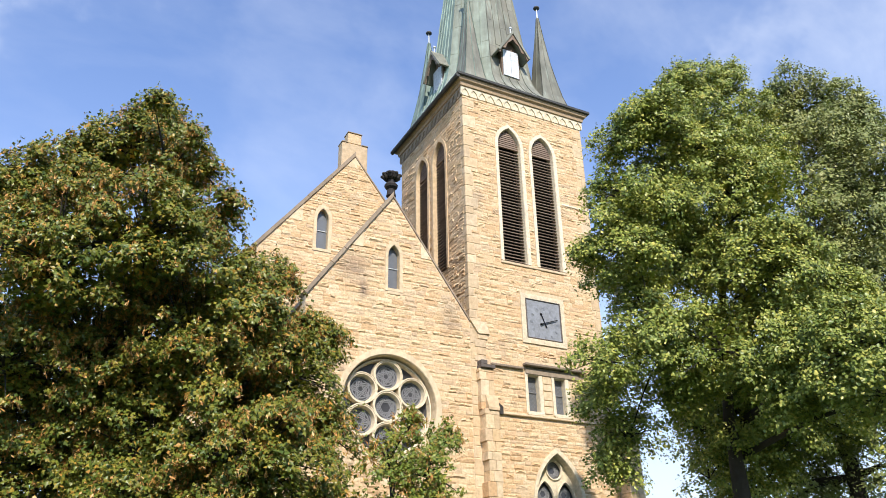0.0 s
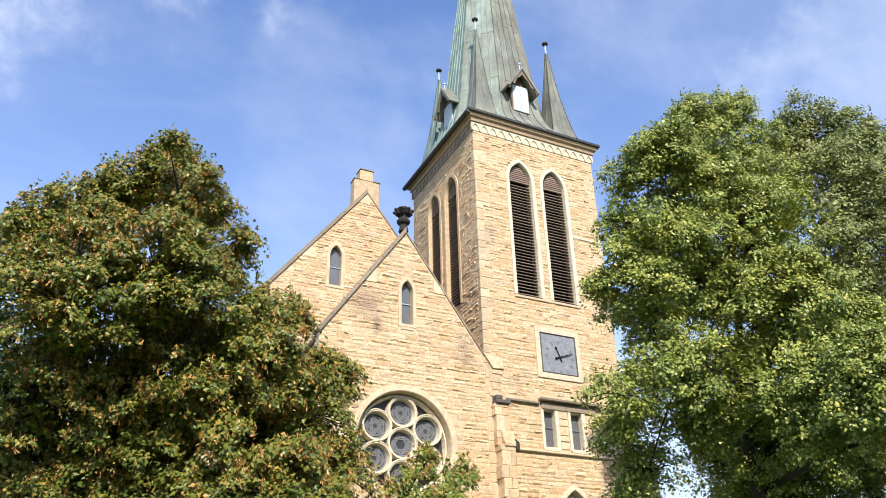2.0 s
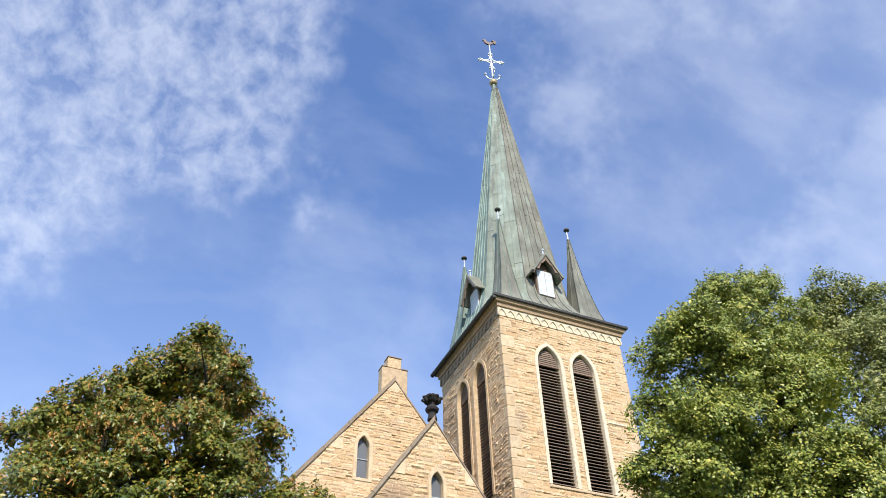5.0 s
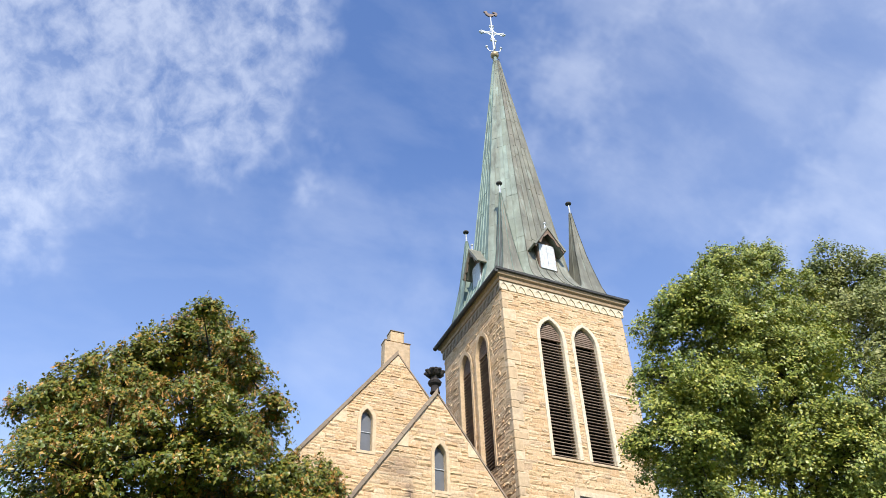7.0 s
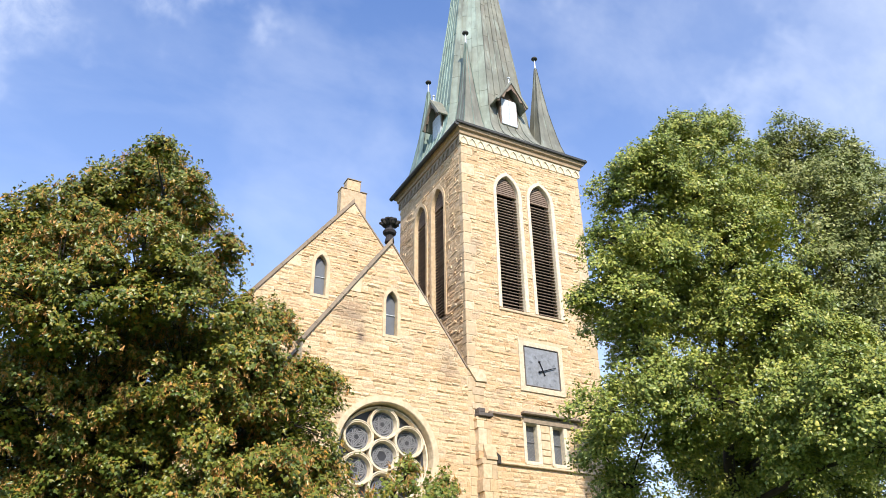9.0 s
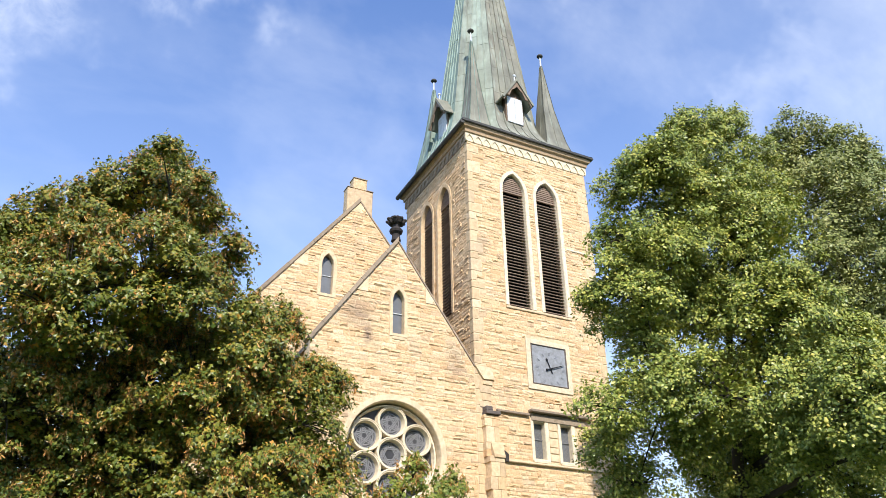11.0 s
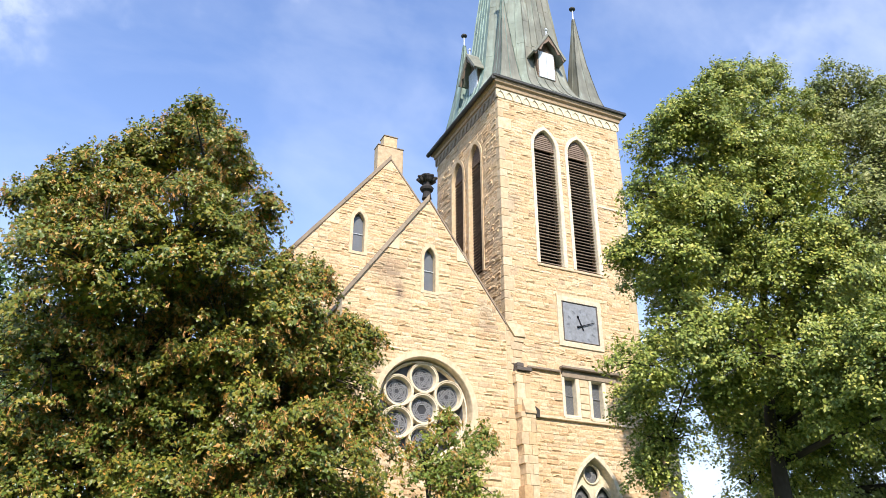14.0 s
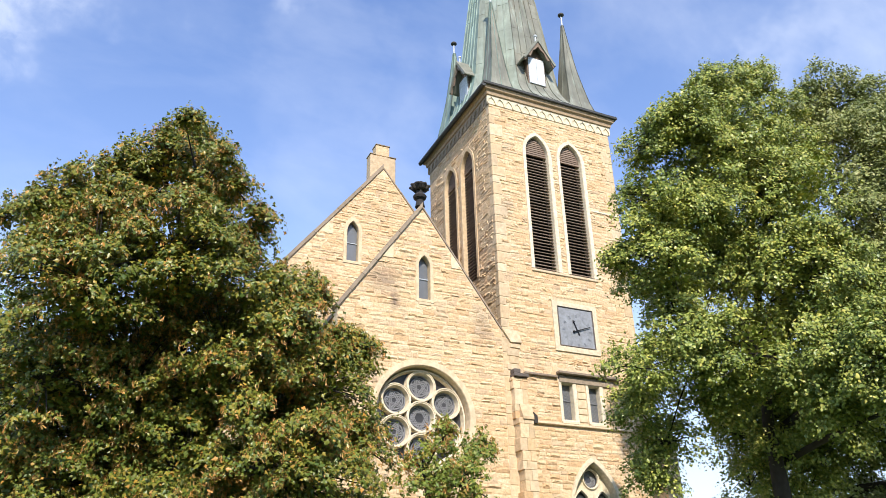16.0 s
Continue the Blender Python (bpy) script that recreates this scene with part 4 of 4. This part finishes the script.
# kneeler at the tower, corner stones
for k, (z0, z1, xa, xb) in enumerate(((11.52, 11.70, 0.30, 0.72), (11.20, 11.50, 0.16, 0.66), (10.90, 11.18, 0.24, 0.64), (10.64, 10.88, 0.14, 0.62))):
    part("kneeler" if k == 0 else "corner_stone", Geo().box(xa, xb, -0.06 if k == 0 else -0.04, -0.002, z0, z1, 0.02), M_QUOIN, nave)
prof = [(-0.04, 12.24), (0.32, 11.72), (0.80, 11.76), (0.66, 12.22)]
part("kneeler_slope", Geo().loops([[(x, y, z) for x, z in prof] for y in (-0.10, -0.002)], True, True, True), M_QUOIN, nave)

# finial on the front gable: a stemmed flower of dark stone
fin = Geo()
prof = ((0.20, 17.0), (0.16, 17.22), (0.15, 17.30), (0.25, 17.38), (0.28, 17.47), (0.23, 17.55), (0.15, 17.62), (0.14, 17.74), (0.24, 17.86), (0.30, 17.94), (0.30, 18.02), (0.18, 18.06))
fin.loops([[(GX + a * math.cos(k * math.tau / 12), 0.2 + a * math.sin(k * math.tau / 12), z) for k in range(12)] for a, z in prof], True, True, True)
finial = thing("gable_finial", (GX, 0.2, 17.0), "blackened carved stone flower finial on the gable tip", "finial")
part("stem", fin, M_BLACK, finial)
for k in range(8):
    a = k * math.tau / 8 + 0.2
    p = [(GX + math.cos(a) * q, 0.2 + math.sin(a) * q, z) for q, z in ((0.14, 17.78), (0.25, 17.82), (0.33, 17.90), (0.36, 17.98))]
    part("leaf", Geo().tube(p, [0.06, 0.08, 0.075, 0.05], 6).ball((p[3][0], p[3][1], 17.92), 0.085, 8, 0.7).ball((GX + math.cos(a + 0.4) * 0.24, 0.2 + math.sin(a + 0.4) * 0.24, 18.01), 0.075, 8, 0.6), M_BLACK, finial)

# ---- rear gable ----
BX, BY, BTOP, BSLOPE, BHALF = -3.18, 4.7, 21.45, 1.31, 7.2
REAR = front_at(BY)
BEAVE = BTOP - BHALF * BSLOPE
rear = [(BX - BHALF, 0), (-0.02, 0), (-0.02, BTOP - (-0.02 - BX) * BSLOPE), (BX, BTOP), (BX - BHALF, BEAVE)]
lan2 = arch(-4.56, 0.26, 16.42, 17.85, 18.36)
lan2_out = arch(-4.56, 0.42, 16.28, 17.85, 18.62)
wall_b = part("rear_gable_wall", Geo().panel(rear, [arch(-4.56, 0.31, 16.37, 17.85, 18.44)], REAR, 0.0, -0.6), M_MORTAR, nave, "coursed yellow sandstone rear gable wall")
lancet_window(nave, lan2, lan2_out, REAR, -4.56, 0.26, 16.42, 18.36, 17.35, "narrow pointed window in a pale stone frame")
coping(nave, (BX, BTOP), BSLOPE, BHALF, 3.1, BY, BY + 0.45, 0.14, 0.08, M_COPING)
tri = [(BX, BTOP - 0.04), (BX + 0.42, BTOP - 0.42 * BSLOPE - 0.04), (BX - 0.42, BTOP - 0.42 * BSLOPE - 0.04)]
part("set_stone", Geo().panel(tri, [], REAR, 0.03, 0.0), M_TRIM, nave)
for s in (-1,):
    tri = [(BX + s * 2.3, BTOP - 2.3 * BSLOPE - 0.03), (BX + s * 2.95, BTOP - 2.95 * BSLOPE - 0.03), (BX + s * 2.32, BTOP - 2.95 * BSLOPE - 0.03)]
    part("set_stone", Geo().panel(tri, [], REAR, 0.03, 0.0), M_TRIM, nave, "pale triangular set stone")
# stepped chimney on the rear ridge
chimney = part("chimney", Geo().box(-3.80, -2.52, BY + 0.10, BY + 0.62, 20.4, 22.22, 0.03), M_QUOIN, nave, "stepped pale stone chimney on the ridge")
part("chimney_top", Geo().box(-3.52, -2.84, BY + 0.10, BY + 0.62, 22.225, 22.80, 0.03), M_QUOIN, chimney)
for x0, x1, z in ((-3.82, -3.525, 22.225), (-2.835, -2.50, 22.225), (-3.54, -2.82, 22.805)):
    part("chimney_cap", Geo().box(x0, x1, BY + 0.07, BY + 0.65, z, z + 0.05, 0.01), M_COPING, chimney)


def roof_of(name, gx, top, slope, hl, hr, y0, y1):
    g = Geo()
    for s, half in ((-1, hl), (1, hr)):
        ring = [(gx, top), (gx + s * half, top - half * slope), (gx + s * half, top - half * slope - 0.14), (gx, top - 0.16)]
        g.loops([[(x, y0, z) for x, z in ring], [(x, y1, z) for x, z in ring]], True, True, True)
    return part(name, g, M_SLATE, nave, "grey slate roof")


roof_of("roof", GX, GTOP - 0.02, SLOPE, HALF + 0.1, HALF - 0.02, 0.5, BY - 0.002)
roof_of("roof", BX, BTOP - 0.02, BSLOPE, BHALF + 0.1, 3.1, BY + 0.45, 30.0)
part("side_wall", Geo().box(BX - BHALF, BX - BHALF + 0.6, BY + 0.61, 29.9, 0, BEAVE - 0.15), M_STONE, nave, "sandstone side wall")
part("side_wall", Geo().box(GX - HALF, GX - HALF + 0.55, 0.66, BY - 0.01, 0, EAVE - 0.15), M_STONE, nave, "sandstone side wall")
part("end_wall", Geo().box(BX - BHALF + 0.61, 3.9, 29.3, 29.9, 0, BEAVE - 0.15), M_STONE, nave)
part("side_wall", Geo().box(3.3, 3.9, W + 0.01, 29.28, 0, BEAVE - 0.15), M_STONE, nave)


# ---- trees ----
# outlines of single leaves: along the rib, across it, and how far the blade sinks
LEAF_SHAPES = {
    "maple": ((-1.0, 0.0, 0.0), (-0.25, 0.95, -0.42), (0.05, 0.42, -0.14), (1.05, 0.0, -0.25), (0.05, -0.42, -0.14), (-0.25, -0.95, -0.42)),
    "heart": ((-0.9, 0.0, 0.0), (-0.3, 0.85, -0.32), (1.1, 0.0, -0.2), (-0.3, -0.85, -0.32)),
    "key": ((-1.5, 0.0, 0.0), (0.6, 0.42, -0.15), (1.5, 0.0, 0.0), (0.6, -0.42, -0.15))}


def leaf_cloud(name, centres, normals, sizes, mat, parent, seed, shape, hang=0.8):
    """Many single leaves, each a small blade folded along its rib, its tip hanging."""
    rs = np.random.RandomState(seed)
    n = len(centres)
    nor = normals / np.linalg.norm(normals, axis=1, keepdims=True)
    way = rs.normal(size=(n, 3)) + np.array([0, 0, -hang])
    along = way - nor * (way * nor).sum(1, keepdims=True)
    along /= np.linalg.norm(along, axis=1, keepdims=True) + 1e-9
    across = np.cross(nor, along)
    half = sizes[:, None] * rs.uniform(0.85, 1.1, (n, 1))
    slim = rs.uniform(0.7, 1.05, (n, 1))
    rim = [centres + half * (along * u + across * v * slim + nor * w) for u, v, w in LEAF_SHAPES[shape]]
    home = np.array(root_of(parent).location)
    verts = np.stack(rim, 1).reshape(-1, 3) - home
    me = bpy.data.meshes.new(name)
    me.vertices.add(len(verts))
    me.vertices.foreach_set("co", verts.ravel())
    k, f = len(rim), len(rim) - 2
    blades = np.array([[0, j + 2, j + 1] for j in range(f)])
    loops = (np.arange(n)[:, None, None] * k + blades[None]).reshape(-1)
    me.loops.add(len(loops))
    me.loops.foreach_set("vertex_index", loops)
    me.polygons.add(f * n)
    me.polygons.foreach_set("loop_start", np.arange(f * n) * 3)
    me.polygons.foreach_set("loop_total", np.full(f * n, 3))
    me.update(calc_edges=True)
    me.materials.append(mat)
    ob = new(name, me)
    ob.parent = parent
    return ob


def tree(name, base, lobes, mat, label, seed, leaf, per, clump, density, trunk_r, seeds=0.0, shoots=0.25, gaps=-0.18, inner=420, shelf=0.45, open_below=0.0, shape="heart", spread=1.7, airy=0, domed=0.42):
    """A tree: trunk and limbs to each bough; each bough carries shelves of leafy sprays with dark gaps between."""
    rs = np.random.RandomState(seed)
    t = thing(name, (base[0], base[1], 0), label, "tree", "trees by the church")
    lobes = np.array(lobes)
    low = lobes[:, 2].min()
    mid = lobes[:, :3].mean(0)
    top = lobes[lobes[:, 2].argmax()]
    fork = Vector((base[0], base[1], max(1.8, low * 0.8)))
    g = Geo().tube([(base[0], base[1], -0.2), (base[0], base[1], 0.5), fork, (fork.x * 0.5 + mid[0] * 0.5, fork.y * 0.5 + mid[1] * 0.5, (fork.z + mid[2]) / 2), (top[0] * 0.6 + mid[0] * 0.4, top[1] * 0.6 + mid[1] * 0.4, top[2] * 0.75 + mid[2] * 0.25)],
                   [trunk_r * 1.4, trunk_r, trunk_r * 0.85, trunk_r * 0.5, trunk_r * 0.12], 10)
    trunk = part("trunk", g, M_BARK, t, "grey-brown bark", True)
    cs, ns, ss, keys, twigs = [], [], [], [], Geo()
    spine = Vector((mid[0] * 0.4 + top[0] * 0.6, mid[1] * 0.4 + top[1] * 0.6, top[2] * 0.9))
    for number, (lx, ly, lz, lr) in enumerate(lobes):
        c = np.array([lx, ly, lz])
        k = float(np.clip((lz - 0.2 * lr - fork.z) / max(0.1, spine.z - fork.z), 0.12 if lr > 1 else 0.4, 0.9))
        start = fork.lerp(spine, k)
        bend = start.lerp(Vector(c), 0.55) + Vector((0, 0, 0.15 * lr))
        thick = [trunk_r * (0.40 - 0.3 * k), trunk_r * (0.24 - 0.16 * k), 0.015]
        bigger = [q for q in lobes if q[3] > lr * 1.15]
        if lr < 0.95 and bigger:
            # a small bough grows from the nearest large one
            host = min(bigger, key=lambda q: (q[0] - lx) ** 2 + (q[1] - ly) ** 2 + (q[2] - lz) ** 2)
            start = Vector(host[:3])
            bend = start.lerp(Vector(c), 0.5) + Vector((0, 0, 0.12 * lr))
            thick = [0.026, 0.018, 0.006]
        part("limb", Geo().tube([start, bend, Vector(c)], thick, 7), M_BARK, t, smooth=True)
        # the lowest boughs are thin and let the sky through
        thin = 0.4 if lz < open_below or number >= len(lobes) - airy else 1.0
        reach_b = min(shelf, lr * 0.62)
        arms = max(6, int(spread * (lr / reach_b) ** 2))
        turn = np.arange(arms) * 2.39996 + rs.rand() * 6.28
        rise = np.clip(np.linspace(-0.72, 0.97, arms) + rs.uniform(-0.12, 0.12, arms), -0.9, 0.99)
        flat = np.sqrt(1 - rise * rise)
        arm = np.stack([np.cos(turn) * flat, np.sin(turn) * flat, rise], 1)
        wide = reach_b * rs.uniform(0.6, 1.25, arms)
        hold = (lr - 0.62 * reach_b) * rs.uniform(0.76, 1.2, arms)
        hold *= 1 + 0.05 * np.maximum(rise, 0)
        count = max(10, int(density * lr * lr * thin))
        own = rs.randint(0, arms, count)
        # each shelf: a low dome that droops outwards
        a, rad = rs.rand(count) * math.tau, np.sqrt(rs.rand(count))
        dome = domed * (1 - rad ** 2) - 0.30 * rad ** 2 + rs.normal(size=count) * (0.06 + 0.12 * domed)
        e = np.stack([np.cos(a) * rad * 1.12, np.sin(a) * rad * 1.12, dome], 1)
        e[:, 2] -= 0.35 * (e[:, :2] * arm[own][:, :2]).sum(1)
        local = arm[own] * hold[own][:, None] + e * wide[own][:, None]
        spots = c + local
        d = e + arm[own] * 0.4 + np.array([0, 0, 0.35])
        d /= np.linalg.norm(d, axis=1, keepdims=True)
        # larger leaves added inside the bough to block light and keep its gaps dark
        m = int(inner * lr * lr * lr * (thin == 1.0)) + 12
        q = rs.normal(size=(m, 3))
        q *= (rs.rand(m, 1) ** 0.4) / np.linalg.norm(q, axis=1, keepdims=True)
        cs.append(c + q * lr * 0.62)
        ns.append(rs.normal(size=(m, 3)) * 0.5 + np.array([0, 0.1, 1.0]))
        ss.append(leaf * rs.uniform(1.0, 1.6, m))
        for spot, out in zip(spots, d):
            if noise.noise(Vector(spot) * (0.5 / shelf) + Vector((seed, 0, 0))) < gaps and lr > 0.7:
                continue
            # one spray: a drooping layer of leaves, open below
            cr = clump * rs.uniform(0.5, 1.5)
            m = max(4, int(per * (cr / clump) ** 2 * rs.uniform(0.7, 1.3)))
            q = rs.normal(size=(m, 3)) * 0.8 + out * 0.55 + np.array([0, 0, 0.35])
            q /= np.linalg.norm(q, axis=1, keepdims=True)
            at = q * np.array([1.1, 1.1, 0.75]) * cr * rs.uniform(0.2, 1.18, (m, 1))
            at[:, 2] -= (at[:, 0] ** 2 + at[:, 1] ** 2) * 0.3 / cr
            cs.append(spot + at)
            ns.append(q * 0.45 + out * 0.3 + rs.normal(size=(m, 3)) * 0.42 + FACE)
            ss.append(leaf * rs.uniform(0.5, 1.25, m))
            if rs.rand() < seeds * (0.9 + 2.4 * noise.noise(Vector(spot) * 0.8)):
                # winged seeds hang in bunches from the spray
                for _ in range(rs.randint(1, 5)):
                    hung = spot + at[rs.randint(m)] * 1.05
                    keys.append(hung + rs.normal(size=(8, 3)) * np.array([0.022, 0.022, 0.045]) - np.array([0, 0, 0.02]))
            if out[2] > 0.1 and rs.rand() < shoots:
                # an upright shoot that breaks the outline
                n_up = max(5, int(per * 0.3))
                up = rs.uniform(0, 1, n_up)
                lean = out * 0.45 + np.array([0, 0, 0.9]) + rs.normal(size=3) * 0.25
                cs.append(spot + lean * (up * (clump * 0.8 + 0.5 * cr))[:, None] + rs.normal(size=(n_up, 3)) * (leaf * 1.4 * (1.15 - up) + 0.01)[:, None])
                ns.append(rs.normal(size=(n_up, 3)) + out * 0.6)
                ss.append(leaf * rs.uniform(0.6, 1.05, n_up))
            if rs.rand() < 0.3:
                p, q2 = Vector(c), Vector(spot)
                twigs.tube([p, p.lerp(q2, 0.5) + Vector((0, 0, 0.06)), q2], [0.022, 0.014, 0.005], 4)
    tagged(part("twig", twigs, M_BARK, t), kind="stuff")
    cs, ns, ss = np.concatenate(cs), np.concatenate(ns), np.concatenate(ss)
    tagged(leaf_cloud("crown", cs, ns, ss, mat, t, seed, shape), kind="stuff")
    if keys:
        kc = np.concatenate(keys)
        ob = leaf_cloud("seed_fringe", kc, rs.normal(size=kc.shape) + np.array([-0.1, -0.5, 0.2]), 0.028 * rs.uniform(0.7, 1.3, len(kc)), M_SEED, t, seed + 1, "key", 2.0)
        tagged(ob, "hanging orange-brown seed clusters", kind="stuff")
    return t


# leaves turn their faces a little to the light
FACE = np.array([-0.12, -0.42, 0.42])

# boughs: centre and reach
MAPLE = (
    (-13.08, -11.09, 10.46, 0.46), (-12.67, -11.13, 10.15, 0.37), (-13.48, -11.07, 9.52, 0.83), (-14.14, -10.85, 9.38, 0.53),
    (-12.81, -11.62, 8.97, 0.72), (-14.38, -11.56, 8.46, 0.83), (-15.04, -11.69, 8.04, 0.66), (-15.24, -11.91, 7.2, 0.41),
    (-15.62, -10.54, 8.54, 0.36), (-11.95, -11.23, 8.14, 0.53), (-13.12, -12.49, 7.2, 1.19), (-14.29, -12.26, 6.59, 1.14),
    (-10.68, -11.18, 7.41, 0.51), (-11.45, -12.34, 6.54, 0.9), (-9.77, -11.55, 6.3, 0.5), (-10.56, -11.84, 5.51, 0.92),
    (-12.01, -11.82, 5.63, 1.31), (-13.41, -10.57, 5.62, 1.36), (-14.68, -11.27, 5.27, 0.98), (-9.83, -11.75, 4.62, 0.7),
    (-11.04, -12.23, 3.97, 1.16), (-12.32, -10.87, 4.11, 1.31), (-13.83, -10.06, 3.96, 1.41), (-14.97, -10.28, 4.21, 0.99),
    (-11.43, -11.83, 2.49, 1.28), (-12.77, -11.62, 3.11, 0.89), (-9.73, -11.78, 3.22, 0.7))
# shaded boughs at the back
MAPLE += ((-14.46, -9.33, 5.0, 1.0), (-12.44, -10.11, 7.26, 0.85), (-10.89, -10.02, 5.57, 0.85), (-12.86, -9.06, 4.46, 1.1), (-15.01, -9.79, 6.55, 0.8), (-12.6, -9.29, 6.14, 1.1), (-10.0, -11.34, 6.28, 0.5))
MAPLE += ((-11.85, -12.24, 8.31, 0.27), (-12.6, -12.46, 9.28, 0.22), (-13.32, -12.53, 9.84, 0.2), (-12.3, -12.26, 8.88, 0.2))
SAP = (
    (-8.79, -13.24, 4.65, 0.15), (-8.82, -13.22, 4.42, 0.24), (-8.17, -13.43, 4.43, 0.15), (-8.28, -13.38, 4.28, 0.28),
    (-9.09, -13.1, 3.95, 0.41), (-8.66, -13.52, 3.7, 0.44), (-9.1, -13.32, 3.24, 0.48), (-8.47, -13.39, 3.18, 0.40),
    (-8.78, -13.24, 2.61, 0.52))
FARLEFT = (
    (-16.49, -5.71, 8.46, 0.63), (-16.07, -5.66, 7.46, 0.75), (-16.6, -5.22, 7.27, 1.13), (-15.87, -5.64, 5.97, 1.09),
    (-16.33, -5.69, 5.19, 1.4), (-15.69, -5.62, 4.11, 1.16), (-16.07, -5.66, 3.11, 1.45))
LINDEN = (
    (4.47, -10.14, 17.98, 0.67), (3.77, -9.76, 17.85, 0.67), (4.76, -10.53, 17.06, 0.82), (3.18, -9.51, 17.39, 1.02),
    (-0.6, -11.32, 14.03, 0.92), (-1.16, -10.77, 13.48, 0.69), (1.43, -10.86, 14.03, 1.54), (-1.35, -10.87, 11.88, 1),
    (-1.95, -10.59, 10.64, 0.72), (-2.32, -10.28, 10.07, 0.43), (0.17, -10.67, 11.98, 1.46), (4.5, -10.18, 15.58, 1.34),
    (2.68, -11.27, 12.16, 1.65), (-1.28, -10.93, 9.9, 0.92), (-0.65, -10.15, 9.04, 0.67), (2.11, -9.52, 10.88, 1.7),
    (2.07, -11.95, 9.62, 1.65), (-2.33, -10.54, 7.21, 0.73), (-0.59, -10.49, 7.69, 1.18), (0.59, -11.42, 7.63, 1.37),
    (2.15, -12.04, 7.64, 1.44), (-1.52, -9.13, 6.72, 0.54), (-0.68, -9.05, 5.84, 0.71), (-0.86, -8.64, 5.07, 0.59),
    (0.32, -9.7, 6.92, 0.79), (3.62, -9.11, 7.1, 1.26), (2.6, -8.59, 6.77, 0.63), (2.63, -9.35, 5.88, 0.6),
    (4.86, -9.99, 6.7, 1.46), (3.97, -12.16, 8.76, 1.45), (1.76, -13.2, 6.7, 1.14), (1.13, -14.76, 6.66, 1.27),
    (1.5, -14.6, 5.8, 1.03), (1.6, -12.31, 5.97, 0.62))
LINDEN += ((3.48, -11.86, 13.0, 0.9), (0.35, -7.76, 10.83, 0.55), (2.77, -9.16, 9.0, 0.85), (4.19, -11.56, 13.72, 0.85), (3.45, -9.98, 9.07, 0.7), (0.68, -7.39, 7.88, 0.45))
# lower boughs in the shade behind the trunk
LINDEN += ((2.3, -8.6, 6.4, 0.6), (3.2, -8.3, 5.6, 0.8), (4.1, -8.2, 6.2, 0.85), (3.5, -8.6, 4.6, 0.8), (4.7, -8.3, 5.0, 0.85), (2.35, -8.6, 5.1, 0.5), (5.6, -8.4, 5.9, 0.9))
LINDENB = (
    (7.22, -9.66, 17.88, 0.79), (7.63, -10.27, 18.36, 0.94), (8.15, -11.1, 17.76, 0.91), (8.57, -11.81, 16.45, 1.1),
    (7.58, -10.19, 16.64, 1.53), (7.29, -11.6, 14.73, 1.76), (8.04, -11.89, 13.73, 1.73), (7.09, -11.27, 11.7, 2.01),
    (7.22, -11.49, 9.15, 2.07), (7.44, -9.99, 6.95, 1.94), (7.07, -8.61, 4.92, 1.3), (7.83, -10.57, 5.29, 1.7),
    (7.17, -7.91, 6.18, 1.71), (5.91, -7.17, 6.31, 1.38), (4.76, -6.65, 6.06, 0.89), (4.43, -6.31, 6.36, 0.59),
    (4.95, -6.85, 4.89, 1.09), (6.21, -7.52, 4.7, 1.41))
tree("maple_tree", (-12.53, -11.14), MAPLE, M_MAPLE, "broad maple, green and rusty with hanging seeds", 3, 0.043, 40, 0.18, 300, 0.24, seeds=0.85, shoots=0.3, gaps=-0.2, inner=800, shelf=0.46, shape="maple", spread=2.8, domed=0.6)
tree("young_maple_tree", (-8.83, -13.26), SAP, M_YOUNG, "young slender maple with light green and rusty leaves", 4, 0.038, 26, 0.13, 280, 0.05, seeds=0.25, shoots=0.6, gaps=-0.4, inner=150, shelf=0.22, shape="maple", spread=2.6)
tree("background_tree", (-16.03, -5.65), FARLEFT, M_BUSH, "green leafy tree behind the maple", 5, 0.06, 60, 0.42, 50, 0.2, spread=2.4)
tree("linden_tree", (2.85, -9.14), LINDEN, M_LINDEN, "tall linden with bright green leaves before the tower", 6, 0.048, 60, 0.28, 160, 0.3, shoots=0.3, gaps=-0.2, inner=330, shelf=0.72, spread=2.8, airy=7, domed=0.68)
tree("linden_tree", (7.12, -9.52), LINDENB, M_LINDEN_GREY, "tall duller green linden behind the other", 8, 0.052, 50, 0.31, 110, 0.32, shoots=0.3, gaps=-0.26, inner=220, shelf=0.8, open_below=6.6, spread=2.6, domed=0.8)

# ---- stones of the walls ----
big_gable = [(GX - HALF, 2.0), (-0.02, 2.0), (-0.02, EAVE), (GX, GTOP), (GX - HALF, EAVE)]
wall_stones(wall_f, lay_stones([(0, 3.5), (W, 3.5), (W, 22.86), (0, 22.86)], reach + quoin_blocks, 3.5, 22.86, seed=2), FRONT, lambda u, w: 5.0 < w and u > 0.8)
wall_stones(wall_l, lay_stones([(0.1, 10.5), (W, 10.5), (W, 22.86), (0.1, 22.86)], bell_outer + quoin_side, 10.5, 22.86, seed=3), LEFT, lambda u, w: 14.0 < w)
rose_block = ring_points(ROSE[0], ROSE[1], 2.0)
wall_stones(wall_g, lay_stones(big_gable, [lancet_out, rose_block], 3.0, 16.8, seed=4), FRONT, lambda u, w: w > 9.0)
wall_stones(wall_b, lay_stones(rear, [lan2_out], 12.0, 21.3, seed=5), REAR, lambda u, w: w > 14.5 and u > -8)
